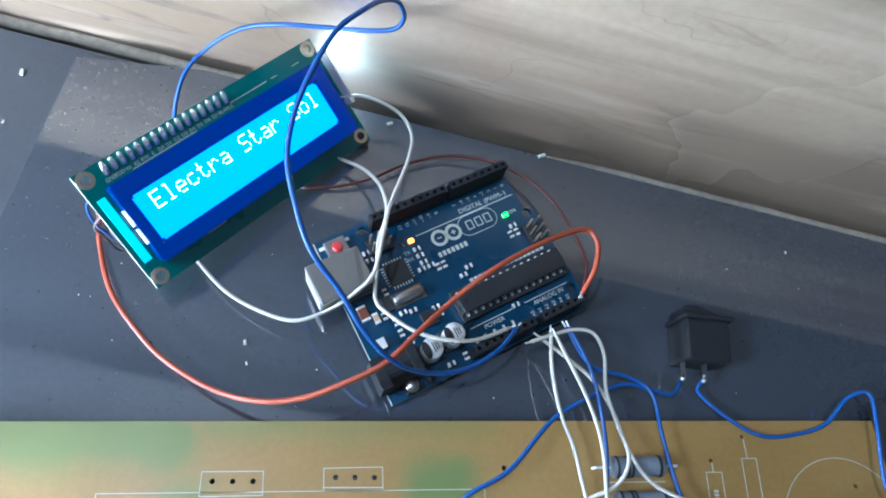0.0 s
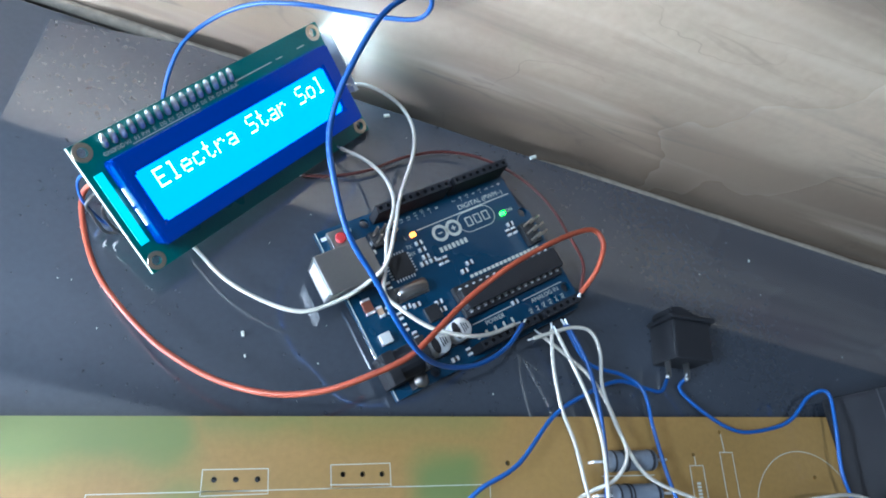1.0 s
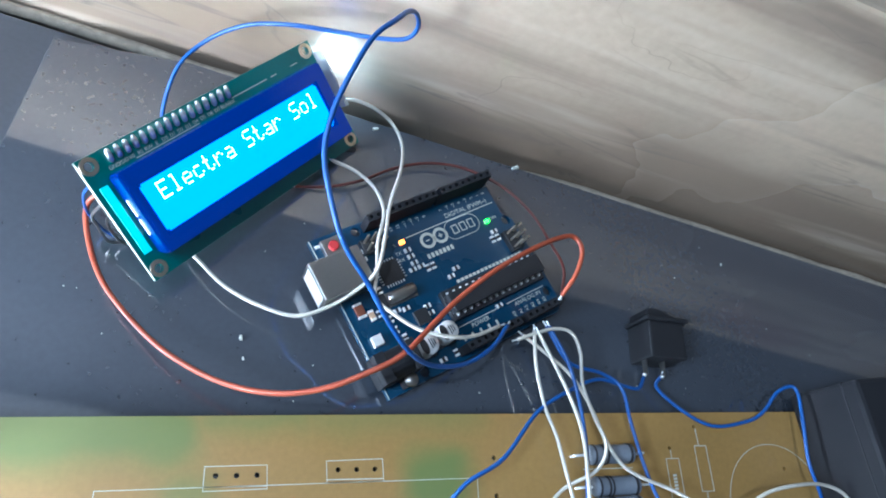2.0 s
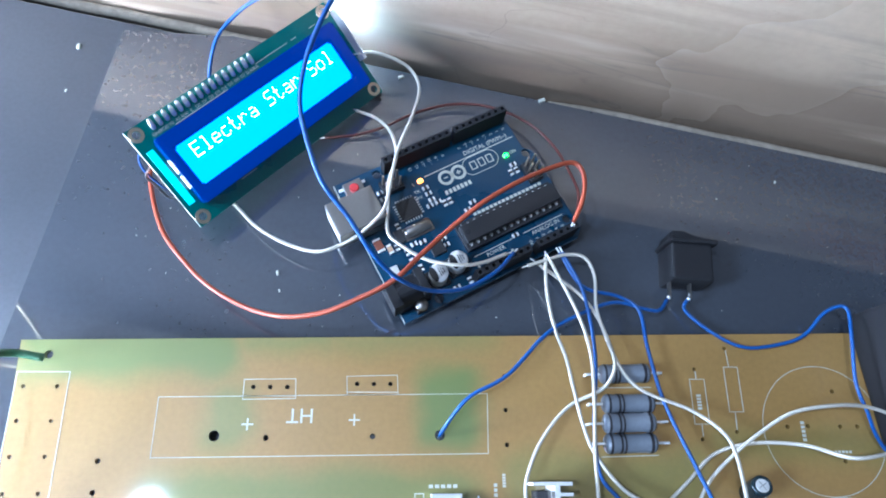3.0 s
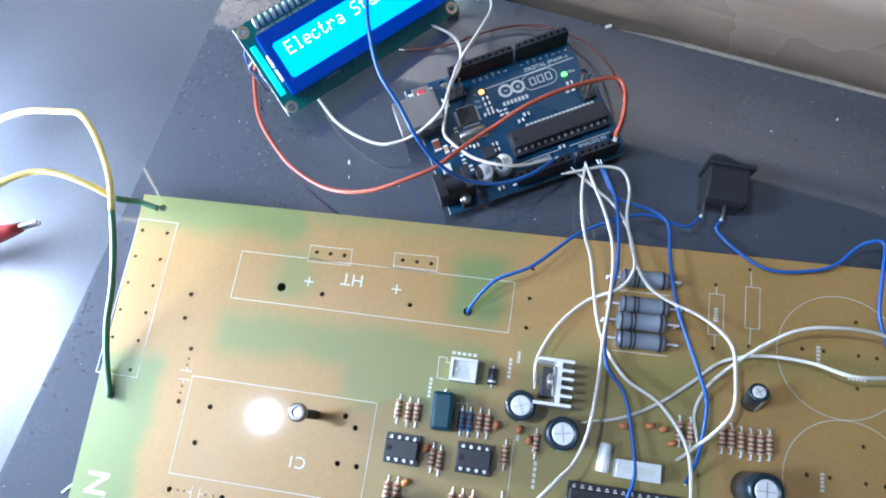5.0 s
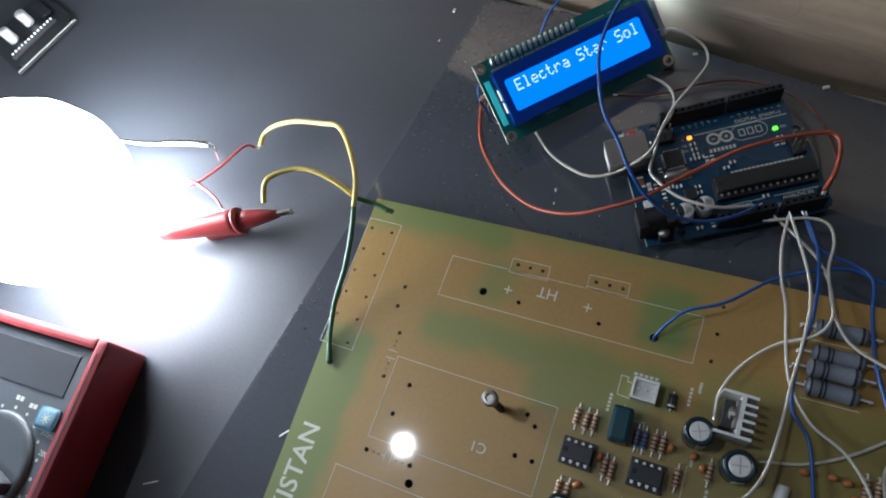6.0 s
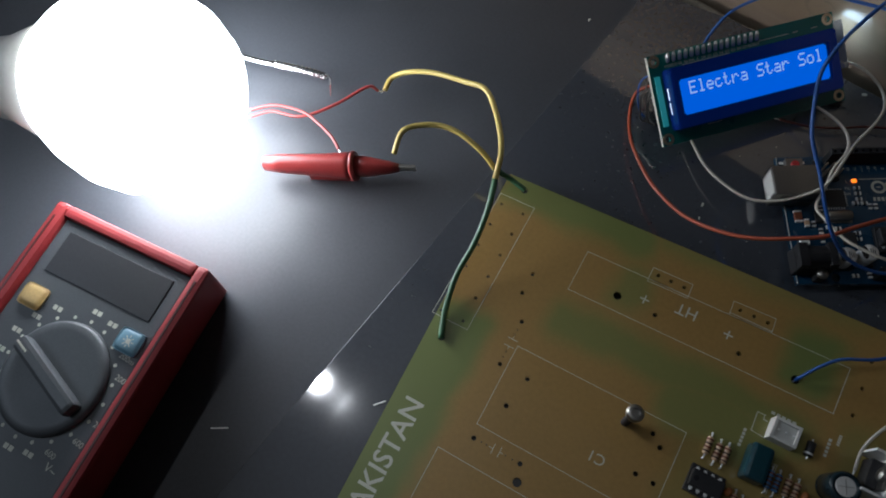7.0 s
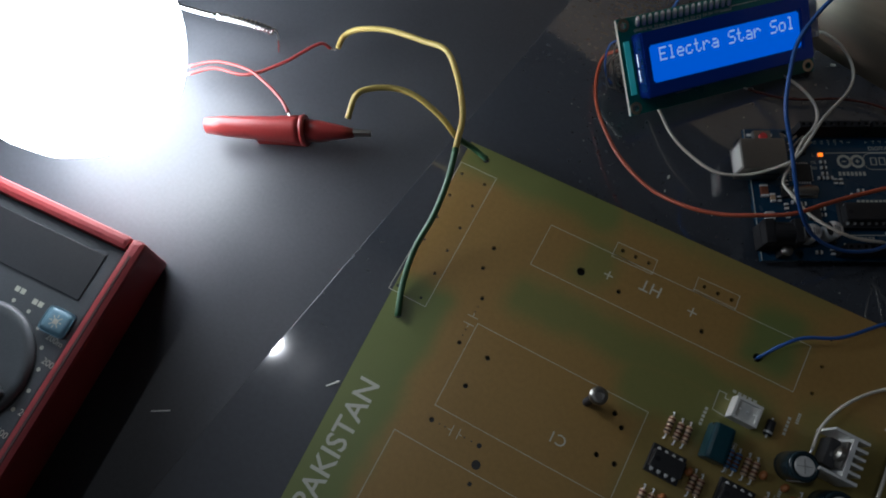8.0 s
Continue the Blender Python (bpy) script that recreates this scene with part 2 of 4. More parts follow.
def lathe(profile, seg=20, m=None, bm=None):
    """A turned body from (radius, height) pairs in mm, about z."""
    bm = bm or bmesh.new()
    rings = []
    for r, z in profile:
        if r <= 0:
            rings.append([bm.verts.new(mm(0, 0, z))])
        else:
            rings.append([bm.verts.new(mm(r * math.cos(2 * math.pi * k / seg), r * math.sin(2 * math.pi * k / seg), z)) for k in range(seg)])
    for a, b in zip(rings, rings[1:]):
        for k in range(seg):
            j = (k + 1) % seg
            if len(a) == 1 and len(b) > 1:
                bm.faces.new((a[0], b[j], b[k]))
            elif len(b) == 1 and len(a) > 1:
                bm.faces.new((a[k], a[j], b[0]))
            elif len(a) > 1:
                bm.faces.new((a[k], a[j], b[j], b[k]))
    bmesh.ops.recalc_face_normals(bm, faces=bm.faces)
    if m is not None:
        bmesh.ops.transform(bm, matrix=m, verts=[v for ring in rings for v in ring])
    return bm


def smooth_path(points, steps=7):
    """Points along a rounded line through the given ones."""
    p = [Vector(q) for q in points]
    p = [p[0] * 2 - p[1]] + p + [p[-1] * 2 - p[-2]]
    out = []
    for k in range(1, len(p) - 2):
        a, b, c, d = p[k - 1 : k + 3]
        for s in range(steps):
            t = s / steps
            out.append(0.5 * (2 * b + (c - a) * t + (2 * a - 5 * b + 4 * c - d) * t * t + (3 * b - a - 3 * c + d) * t ** 3))
    return out + [p[-2]]


def tube(points, radius, seg=8, bm=None):
    """A round wire along points in mm; closed at its ends."""
    bm = bm or bmesh.new()
    pts = [Vector(q) / 1000 for q in points]
    r, rings, side = radius / 1000, [], None
    for k, q in enumerate(pts):
        way = (pts[min(k + 1, len(pts) - 1)] - pts[max(k - 1, 0)]).normalized()
        if side is None:
            side = way.orthogonal().normalized()
        side = (side - way * side.dot(way)).normalized()
        up = way.cross(side)
        rings.append([bm.verts.new(q + r * (side * math.cos(2 * math.pi * j / seg) + up * math.sin(2 * math.pi * j / seg))) for j in range(seg)])
    for a, b in zip(rings, rings[1:]):
        for j in range(seg):
            bm.faces.new((a[j], a[(j + 1) % seg], b[(j + 1) % seg], b[j]))
    bm.faces.new(rings[0][::-1]), bm.faces.new(rings[-1])
    return bm


def outline(corners, width=0.3, height=0.05, closed=True, z=0.0):
    """A printed line in mm through the corners, as thin raised ink."""
    bm = bmesh.new()
    ends = list(zip(corners, corners[1:] + corners[:1])) if closed else list(zip(corners, corners[1:]))
    for (ax, ay), (bx, by) in ends:
        d = math.hypot(bx - ax, by - ay)
        turn = pose(*mm((ax + bx) / 2, (ay + by) / 2, z), 0, 0, math.degrees(math.atan2(by - ay, bx - ax)))
        box(bm, -d / 2 - width / 2, d / 2 + width / 2, -width / 2, width / 2, 0, height, m=turn)
    return bm


def rect(x0, x1, y0, y1):
    return [(x0, y0), (x1, y0), (x1, y1), (x0, y1)]


def ring(cx, cy, r, n=64):
    return [(cx + r * math.cos(2 * math.pi * k / n), cy + r * math.sin(2 * math.pi * k / n)) for k in range(n)]


def lettering(words, size, material, parent, at, name="printed_text", bold=0.0):
    """Raised ink lettering, size in mm, centred on the pose."""
    cu = bpy.data.curves.new(name, "FONT")
    cu.body, cu.size, cu.extrude, cu.offset = words, size / 1000, 0.00003, bold / 1000
    cu.align_x, cu.align_y, cu.resolution_u = "CENTER", "CENTER", 3
    ob = bpy.data.objects.new(name, cu)
    scene.collection.objects.link(ob)
    dg = bpy.context.evaluated_depsgraph_get()
    me = bpy.data.meshes.new_from_object(ob.evaluated_get(dg))
    bpy.data.objects.remove(ob)
    me.materials.clear()
    me.materials.append(material)
    return part(name, me, material, parent, at=at)


def drilled_board(outer, holes, thick, cuts=()):
    """A plate with real holes: holes are (x, y, radius) in mm; its top lies at z = 0."""
    bm = bmesh.new()
    edges = []
    for loop in [outer, *cuts] + [ring(x, y, r, 12) for x, y, r in holes]:
        vs = [bm.verts.new(mm(x, y, 0)) for x, y in loop]
        edges += [bm.edges.new((a, b)) for a, b in zip(vs, vs[1:] + vs[:1])]
    bmesh.ops.triangle_fill(bm, edges=edges, use_beauty=True, use_dissolve=False)
    bmesh.ops.recalc_face_normals(bm, faces=bm.faces)
    if bm.faces and bm.faces[:][0].normal.z < 0:
        bmesh.ops.reverse_faces(bm, faces=bm.faces)
    out = bmesh.ops.extrude_face_region(bm, geom=bm.faces[:])
    bmesh.ops.translate(bm, vec=(0, 0, -thick / 1000), verts=[v for v in out["geom"] if isinstance(v, bmesh.types.BMVert)])
    bmesh.ops.recalc_face_normals(bm, faces=bm.faces)
    return bm


SHARED = {}


def shared(key, build, material, smooth=False):
    """One mesh for all alike pieces."""
    if key not in SHARED:
        SHARED[key] = mesh_from(key, build(), material, smooth)
    return SHARED[key]


# ---- the setting: table, sheet, wall ----
WALL = pose(0, 0.142, 0, 0, 0, math.degrees(math.atan(-0.2)))


def structure(name, bm, material, at, label, smooth=False):
    ob = part(name, bm, material, None, label, at, smooth)
    return tagged(ob, kind="structure")


structure("table_top", boxes((-1690, 1690, -900, -1.5, -43, -3), bevel=0.6), M_TABLE, WALL, "polished black stone table top against the wall")
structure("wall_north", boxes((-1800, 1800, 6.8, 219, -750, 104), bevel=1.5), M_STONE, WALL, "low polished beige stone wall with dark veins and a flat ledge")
# unseen; kept dark so the glossy sheet mirrors little from above the ledge
structure("wall_above_ledge", boxes((-1800, 1800, 220, 320, -750, 2400)), M_UNSEENDARK, WALL, "unseen dark wall added behind the stone ledge")
structure("wall_south", boxes((-1800, 1800, -2500, -2400, -750, 2400)), M_PLASTER, WALL, "plain taupe plaster wall")
structure("wall_east", boxes((1700, 1800, -2400, 220, -750, 2400)), M_PLASTER, WALL, "plain taupe plaster wall")
structure("wall_west", boxes((-1800, -1700, -2400, 220, -750, 2400)), M_PLASTER, WALL, "plain taupe plaster wall")
structure("ceiling", boxes((-1900, 1900, -2600, 330, 2400, 2500)), M_CEILING, WALL, "plain pale grey ceiling")
structure("floor", boxes((-1900, 1900, -2600, 200, -850, -750)), M_PLASTER, WALL, "plain taupe floor")


def sealant(x0, x1):
    """An uneven, broken bead of filler in the gap between wall and table, thinning out at its ends."""
    pts = []
    for k in range(int((x1 - x0) / 6) + 1):
        x = x0 + k * 6
        end = min(1.0, (x - x0) / 30, (x1 - x) / 30)
        pts.append((x, 4.6 + 0.5 * noise.noise((x * 0.06, 0, 0)), -7.6 - 2.4 * (1 - max(0.0, end)) + 0.7 * noise.noise((x * 0.035, 5, 0))))
    return tube(pts, 2.1, 8)


for x0, x1 in ((-690, 38), (112, 690)):
    structure("trim", sealant(x0, x1), M_CAULK, WALL, "uneven bead of pale sealant along the wall joint", smooth=True)


def acrylic_sheet():
    """The sheet lifts a little along its free edge."""
    bm = bmesh.new()
    rows = []
    stations = [(k / 14, 0.25 + 0.75 * math.exp(-((k / 14 - 0.71) / 0.16) ** 2)) for k in range(15)]
    for d in (0, 4, 8, 12, 15, 17, 19, 21, 23, 25, 27, 29, 31, 33, 35, 37, 40, 600):
        lift = 0.034 * (12 - d) + 0.25 if d < 12 else 0.25 * (max(0.0, 36 - d) / 24) ** 2
        (ax, ay), (bx, by) = ((-48.5 + d, 144.5 - d * 0.02), (-103.0 + d, -175.0)) if d < 600 else ((420.0, 57.2), (420.0, -175.0))
        rows.append([bm.verts.new(mm(ax + (bx - ax) * f, ay + (by - ay) * f, lift * up - t)) for f, up in stations for t in (0, 3)])
    for a, b in zip(rows, rows[1:]):
        for k in range(0, len(a) - 2, 2):
            bm.faces.new((a[k], a[k + 2], b[k + 2], b[k])), bm.faces.new((a[k + 1], b[k + 1], b[k + 3], a[k + 3]))
        bm.faces.new((a[0], b[0], b[1], a[1])), bm.faces.new((a[-2], a[-1], b[-1], b[-2]))
    for row in (rows[0], rows[-1]):
        for k in range(0, len(row) - 2, 2):
            bm.faces.new((row[k], row[k + 1], row[k + 3], row[k + 2]))
    bmesh.ops.recalc_face_normals(bm, faces=bm.faces)
    for f in bm.faces:
        f.smooth = True
    for e in bm.edges:
        e.smooth = e.calc_face_angle() < 0.5
    rim = [e for e in bm.edges if not e.smooth and all(v in rows[0] for v in e.verts) and all(v.co.z > -0.0005 for v in e.verts)]
    bmesh.ops.bevel(bm, geom=rim, offset=0.0003, segments=1, affect="EDGES")
    return bm


sheet = thing("acrylic_sheet", pose(0, 0, 0), "thin dark glossy acrylic sheet lying on the table", "sheet")
part("panel", acrylic_sheet(), M_SHEET, sheet)


# ---- electronic components ----
def resistor(parent, x, y, turn, kind="beige", length=6.2, z=0.0):
    body = {"beige": M_BEIGE, "blue": M_BLUERES, "brown": M_ORANGE}[kind]
    at = pose(*mm(x, y, z + 1.6), 0, 90, 0) if turn is None else pose(*mm(x, y, z + 1.6), 0, 0, turn) @ pose(0, 0, 0, 0, 90, 0)
    h = length / 2
    me = shared("resistor_" + kind, lambda: lathe([(0, -h), (0.8, -h), (1.15, -h + 0.5), (1.15, -h + 1.4), (0.95, -h + 1.9), (0.95, h - 1.9), (1.15, h - 1.4), (1.15, h - 0.5), (0.8, h), (0, h)], 12), body, True)
    ob = part("resistor", me, body, parent, at=at)
    for k, b in enumerate((-2.1, -0.7, 0.6, 2.1)):
        w = M_BROWN if k % 2 else M_DARKBROWN
        part("band", shared("band_%s" % (k % 2), lambda: lathe([(0, -0.3), (1.22, -0.3), (1.22, 0.3), (0, 0.3)], 12), w), w, ob, at=pose(*mm(0, 0, b)))
    part("lead", shared("resistor_lead", lambda: tube(smooth_path([(1.6, 0, -h - 1.6), (0.6, 0, -h - 1.5), (0, 0, -h - 0.9), (0, 0, h + 0.9), (0.6, 0, h + 1.5), (1.6, 0, h + 1.6)], 3), 0.28, 6), M_TIN), M_TIN, ob)
    return ob


def chip(parent, x, y, turn, pins, wide, socket=True, z=0.0, label=""):
    """A dual in-line chip with its two rows of legs."""
    n = pins // 2
    length = n * 2.54 + 1.2
    h = 5.8 if socket else 5.0
    at = pose(*mm(x, y, z), 0, 0, turn)

    def body():
        bm = boxes((-length / 2, length / 2, -wide / 2, wide / 2, 0.4, h - 3.4), bevel=0.15)
        box(bm, -length / 2 + 0.4, length / 2 - 0.4, -wide / 2 + 1.9, wide / 2 - 1.9, h - 3.4, h, bevel=0.3)
        return bm
    ob = part("chip", shared("chip_%d" % pins, body, M_BLACK), M_BLACK, parent, label, at)
    for k in range(n):
        for s in (-1, 1):
            px = (k - (n - 1) / 2) * 2.54

            def leg():
                bm = boxes((-0.55, 0.55, -0.7, 0.2, h - 3.3, h - 2.2), bevel=0.15) if pins < 20 else boxes((-0.62, 0.62, -0.35, 0.05, h - 3.3, h - 2.6), bevel=0.1)
                return box(bm, -0.3, 0.3, -1.0, -0.6, 0.3, h - 2.6)
            part("leg", shared("chip_leg_%d" % pins, leg, M_TIN), M_TIN, ob, at=pose(*mm(px, s * (wide / 2 - 1.75), 0), 0, 0, 0 if s < 0 else 180))
    part("notch", shared("chip_notch_%d" % pins, lambda: lathe([(0, 0), (0.9, 0), (0.9, 0.06), (0, 0.06)], 12), M_SATIN), M_SATIN, ob, at=pose(*mm(-length / 2 + 2.0, 0, h)))
    return ob


def electrolytic(parent, x, y, r, h, turn=0, tilt=0, z=0.0, label="dark capacitor with a bare aluminium top"):
    at = pose(*mm(x, y, z), tilt, 0, turn)
    ob = part("capacitor", lathe([(0, 0), (r * 0.93, 0), (r, 0.5), (r, 1.2), (r * 0.94, 1.7), (r, 2.2), (r, h - 0.6), (r * 0.94, h - 0.1), (r * 0.68, h), (r * 0.66, h - 0.25), (0, h - 0.25)], 28), M_SLEEVE, parent, label, at, True)
    part("vent_top", lathe([(0, h - 0.05), (r * 0.58, h - 0.05), (r * 0.655, h - 0.2), (r * 0.655, h - 0.4), (0, h - 0.4)], 28), M_ALU, ob)
    part("vent_score", boxes((-r * 0.5, r * 0.5, -0.1, 0.1, h - 0.05, h + 0.03), (-0.1, 0.1, -r * 0.5, r * 0.5, h - 0.05, h + 0.03)), M_STEEL, ob)
    stripe = bmesh.new()
    for k in range(6):
        a = radians(-105 + k * 6)
        box(stripe, -0.04, 0.04, -r * 0.06, r * 0.06, 1.8, h - 1.0, m=Matrix.Translation(mm((r + 0.01) * math.cos(a), (r + 0.01) * math.sin(a), 0)) @ pose(0, 0, 0, 0, 0, -105 + k * 6))
    part("polarity_stripe", stripe, M_WHITE, ob)
    return ob


def disc_cap(parent, x, y, turn, r=2.0, z=0.0):
    me = shared("disc_%s" % r, lambda: lathe([(0, -1.0), (r * 0.7, -0.9), (r, -0.3), (r, 0.3), (r * 0.7, 0.9), (0, 1.0)], 14, pose(0, 0, (r + 0.6) / 1000, 90, 0, 0)), M_ORANGE, True)
    return part("disc_capacitor", me, M_ORANGE, parent, at=pose(*mm(x, y, z), 0, 0, turn))


# ---- the large power board ----
BOARD_Z = 5.0
board = thing("power_circuit_board", pose(0, 0, BOARD_Z / 1000), "large ochre inverter circuit board, half populated with parts", "circuit board")
HOLES = [(0, 0, 1.6), (66.9, 0, 1.6), (15.1, -0.6, 0.85), (46.6, -0.3, 0.85), (-2.7, -77.8, 1.6), (-1.8, -84.2, 0.8)]
HOLES += [(x, 14.3, 0.7) for x in (10.2, 15.3, 20.4)] + [(x, 15.3, 0.7) for x in (41.5, 46.6, 51.7)]
HOLES += [(x, y, 0.62) for x in (-56.7, -47.0) for y in (14.4, 4.4, -5.6, -15.6, -25.6, -35.9)]
HOLES += [(87.3, y, 0.7) for y in (17.9, 7.4, -2.9)]
HOLES += [(-32.1, -6.9, 0.8), (-32.2, -15.5, 0.8), (-27.2, -25.8, 0.8), (-27.0, -43.9, 0.8), (31.2, -40.5, 0.9), (35.1, -43.8, 0.9), (-15.6, -44.1, 0.9), (-18.0, -56.3, 0.9), (31.3, -55.7, 0.9), (37.7, -55.7, 0.9), (-22.9, -71.9, 0.9), (-4.6, -71.8, 0.9)]
HOLES += [(x, -71.8, 0.3) for x in (-19.9, -17.8, -10.3, -7.6)] + [(-27.2, y, 0.3) for y in (-29.3, -31.3, -38.7, -41.0)]
HOLES += [(-51.2, -45.3, 1.3), (-51.1, 23.9, 1.3), (149.0, 20.2, 0.6), (148.8, -1.5, 0.6), (160.0, 27.0, 0.6), (160.2, 0.7, 0.6)]
CANS = [(189.0, 1.2, 20.0), (190.5, -38.2, 19.3), (229.5, -38.5, 19.3), (231.0, 0.6, 20.0)]
for cx, cy, r in CANS:
    HOLES += [(cx + 5, cy + 12, 0.7), (cx - 12, cy + 1.0, 0.7), (cx - 5.2, cy + 1.2, 0.7), (cx + 5.5, cy + 1.0, 0.7), (cx + 11.2, cy + 1.0, 0.7), (cx + 5, cy - 9.5, 0.7)]
part("laminate", drilled_board([(-54.2, -150), (275, -150), (275, 33.4), (-59.9, 28.3)], HOLES, 1.6), M_BOARD, board)
for x, y in ((-40, 15), (10, -30), (90, -20), (110, 12), (200, -20), (255, 10), (255, -130), (20, -120), (-48, -130), (130, -100)):
    part("solder_joint", shared("solder_joint", lambda: lathe([(0, -5.0), (0.7, -4.95), (0.8, -3.2), (1.5, -1.6), (0, -1.5)], 10), M_SOLDER, True), M_SOLDER, board, at=pose(*mm(x, y, 0)))

INK = [[(-17.5, -6.1), (81.5, -5.4), (81.7, 12.4), (-17.3, 11.3)], [(7.4, 10.6), (23.1, 10.9), (22.8, 16.8), (7.4, 16.6)], [(38.6, 11.95), (54.1, 12.15), (53.8, 18.0), (38.3, 17.6)], rect(-59.2, -44.0, -38.2, 18.7), rect(-24.3, 41.0, -67.0, -34.8), rect(-32.6, 34.0, -128.0, -80.7), rect(147.0, 151.8, 3.1, 17.0), rect(158.8, 163.4, 6.8, 20.9)]
for c in INK:
    part("printed_outline", outline(c, 0.21), M_SILK, board)
for cx, cy, r in CANS:
    part("printed_circle", outline(ring(cx, cy, r), 0.2), M_SILK, board)
for a in ([(149.2, 17), (149.2, 19.6)], [(149.2, 3.1), (149.2, -0.6)], [(160.6, 20.9), (160.3, 26.2)], [(160.6, 6.8), (160.4, 1.5)], [(7.4, 11.6), (22.9, 11.6)], [(38.4, 12.8), (53.9, 12.8)],
          [(59.4, -16.6), (62.0, -16.6), (62.0, -18.2), (63.4, -18.2)], [(59.4, -16.6), (59.6, -23.6), (63.6, -23.9)], [(-29.0, -33.4), (-25.2, -33.4)], [(-29.0, -36.4), (-25.2, -36.4)], [(-27.1, -33.4), (-27.1, -32.2)], [(-27.1, -36.4), (-27.1, -37.6)],
          [(-15.2, -70), (-15.2, -73.6)], [(-12.6, -70), (-12.6, -73.6)], [(-15.2, -71.8), (-16.6, -71.8)], [(-12.6, -71.8), (-11.4, -71.8)],
          [(116.5, -6.6), (134.2, -6.2)], [(116.5, 14.2), (134.0, 14.4)], [(87.4, -40), (87.4, -62)], [(66.8, -31), (71, -30.6), (70.8, -41)]):
    part("printed_line", outline(a, 0.24, closed=False), M_SILK, board)
lettering("HT", 6.2, M_SILK, board, pose(*mm(24.8, 6.0, 0.02), 0, 0, 180))
for x, y in ((9.4, 3.3), (41.0, 4.5)):
    part("printed_plus", boxes((x - 1.7, x + 1.7, y - 0.25, y + 0.25, 0, 0.05), (x - 0.25, x + 0.25, y - 1.7, y - 0.26, 0, 0.05), (x - 0.25, x + 0.25, y + 0.26, y + 1.7, 0, 0.05)), M_SILK, board)
lettering("C1", 5.4, M_SILK, board, pose(*mm(17.6, -57.2, 0.02), 0, 0, 180))
lettering("PAKISTAN", 10.6, M_SILK, board, pose(*mm(-47.6, -94.0, 0.02), 0, 0, 90), bold=0.12)
for x, y, w, h in ((149.3, 10.0, 1.4, 5.0), (182.0, 1.0, 1.2, 6.5), (194.0, -5.5, 6, 0.8), (183.0, -38.5, 1.2, 6), (196, -44.0, 6, 0.8), (235, -45, 6, 0.8), (223, -38, 1.2, 6), (68.0, -14.6, 9, 1.0), (83.4, -17, 1.0, 7), (57.8, -27, 1.0, 7), (95.0, -49.5, 1.0, 9), (88.5, -38, 1.0, 4), (86, -13, 1.0, 4), (105, -38, 1.2, 5)):
    rows = [(x - w / 2 + (k % 5) * w / 5, x - w / 2 + (k % 5) * w / 5 + w / 5 * 0.7, y - h / 2, y + h / 2, 0, 0.05) if w > h else (x - w / 2, x + w / 2, y - h / 2 + k * h / 5, y - h / 2 + k * h / 5 + h / 5 * 0.7, 0, 0.05) for k in range(5)]
    part("printed_marking", boxes(*rows), M_SILK, board)

# header socket, diode, film capacitor
jst = part("wire_socket", boxes((64.0, 72.8, -24.2, -23.2, 0, 6), (64.0, 72.8, -17.6, -16.6, 0, 6), (64.0, 65.0, -23.2, -17.6, 0, 6), (71.8, 72.8, -23.2, -17.6, 0, 6), (65.0, 71.8, -23.2, -17.6, 0, 4.8), bevel=0.12), M_WHITE, board, "white plastic wire socket")
for k in range(3):
    part("pin", boxes((65.9 + k * 2.5, 66.5 + k * 2.5, -20.7, -20.1, 4.8, 5.6)), M_TIN, jst)
dio = part("diode", lathe([(0, -2.6), (1.3, -2.6), (1.45, -2.3), (1.45, 2.3), (1.3, 2.6), (0, 2.6)], 14), M_BLACK, board, at=pose(*mm(78.0, -20.9, 1.7), 90, 0, 0), smooth=True)
part("band", lathe([(0, 1.3), (1.5, 1.3), (1.5, 2.0), (0, 2.0)], 14), M_ALU, dio)
part("lead", tube([(0, 0, -3.6), (0, 0, 3.6)], 0.3, 6), M_TIN, dio)
film = part("film_capacitor", boxes((-3.5, 3.5, -6.2, 6.2, 0.3, 9.0), bevel=1.3), M_TEAL, board, "dark teal film capacitor", pose(*mm(63.6, -34.4, 0), 0, 0, 2))
part("lead", tube(smooth_path([(0, 6.0, 1), (0, 7.2, 1.2), (0, 7.6, -1)], 4), 0.3, 6), M_TIN, film)

for x, y in ((52.0, -48.0), (75.4, -47.6)):
    chip(board, x, y, 0, 8, 9.6, label="black eight-legged chip in a socket")
chip(board, 124.0, -54.6, 0, 28, 10.0, label="long black chip in a socket")
for x, y, k in ((48.6, -35.6, "beige"), (52.0, -36.2, "beige"), (54.8, -36.0, "beige"), (69.7, -36.4, "blue"), (72.3, -36.4, "blue"), (75.6, -36.2, "beige"), (78.4, -36.2, "beige"),
                (61.9, -49.2, "beige"), (64.4, -49.8, "beige"), (85.0, -45.0, "beige"), (49.0, -61.5, "beige"), (52.0, -61.5, "beige"), (70.0, -62.0, "beige"), (73.2, -62.0, "beige"), (76.4, -62.0, "beige"),
                (85.6, -61.0, "beige"), (152.2, -29.8, "beige"), (155.0, -29.6, "beige"), (158.0, -30.2, "beige"), (161.0, -30.4, "beige"), (163.8, -30.4, "beige"), (166.6, -29.8, "beige"), (139.0, -29.6, "beige"), (142.4, -29.6, "beige"), (94.4, -40.0, "beige")):
    resistor(board, x, y, 90, k)
for x, y, a in ((81.2, -36.2, 80), (59.6, -46.6, 70), (88.6, -36.6, 60), (54.8, -58.0, 40), (129.6, -29.4, 10), (133.8, -29.8, 20), (121.4, -30.6, 0), (80.4, -61.8, 90), (92.0, -39.4, 80), (136.6, -33.8, 15)):
    disc_cap(board, x, y, a, 1.6)
electrolytic(board, 88.0, -29.4, 4.8, 12.0, 20)
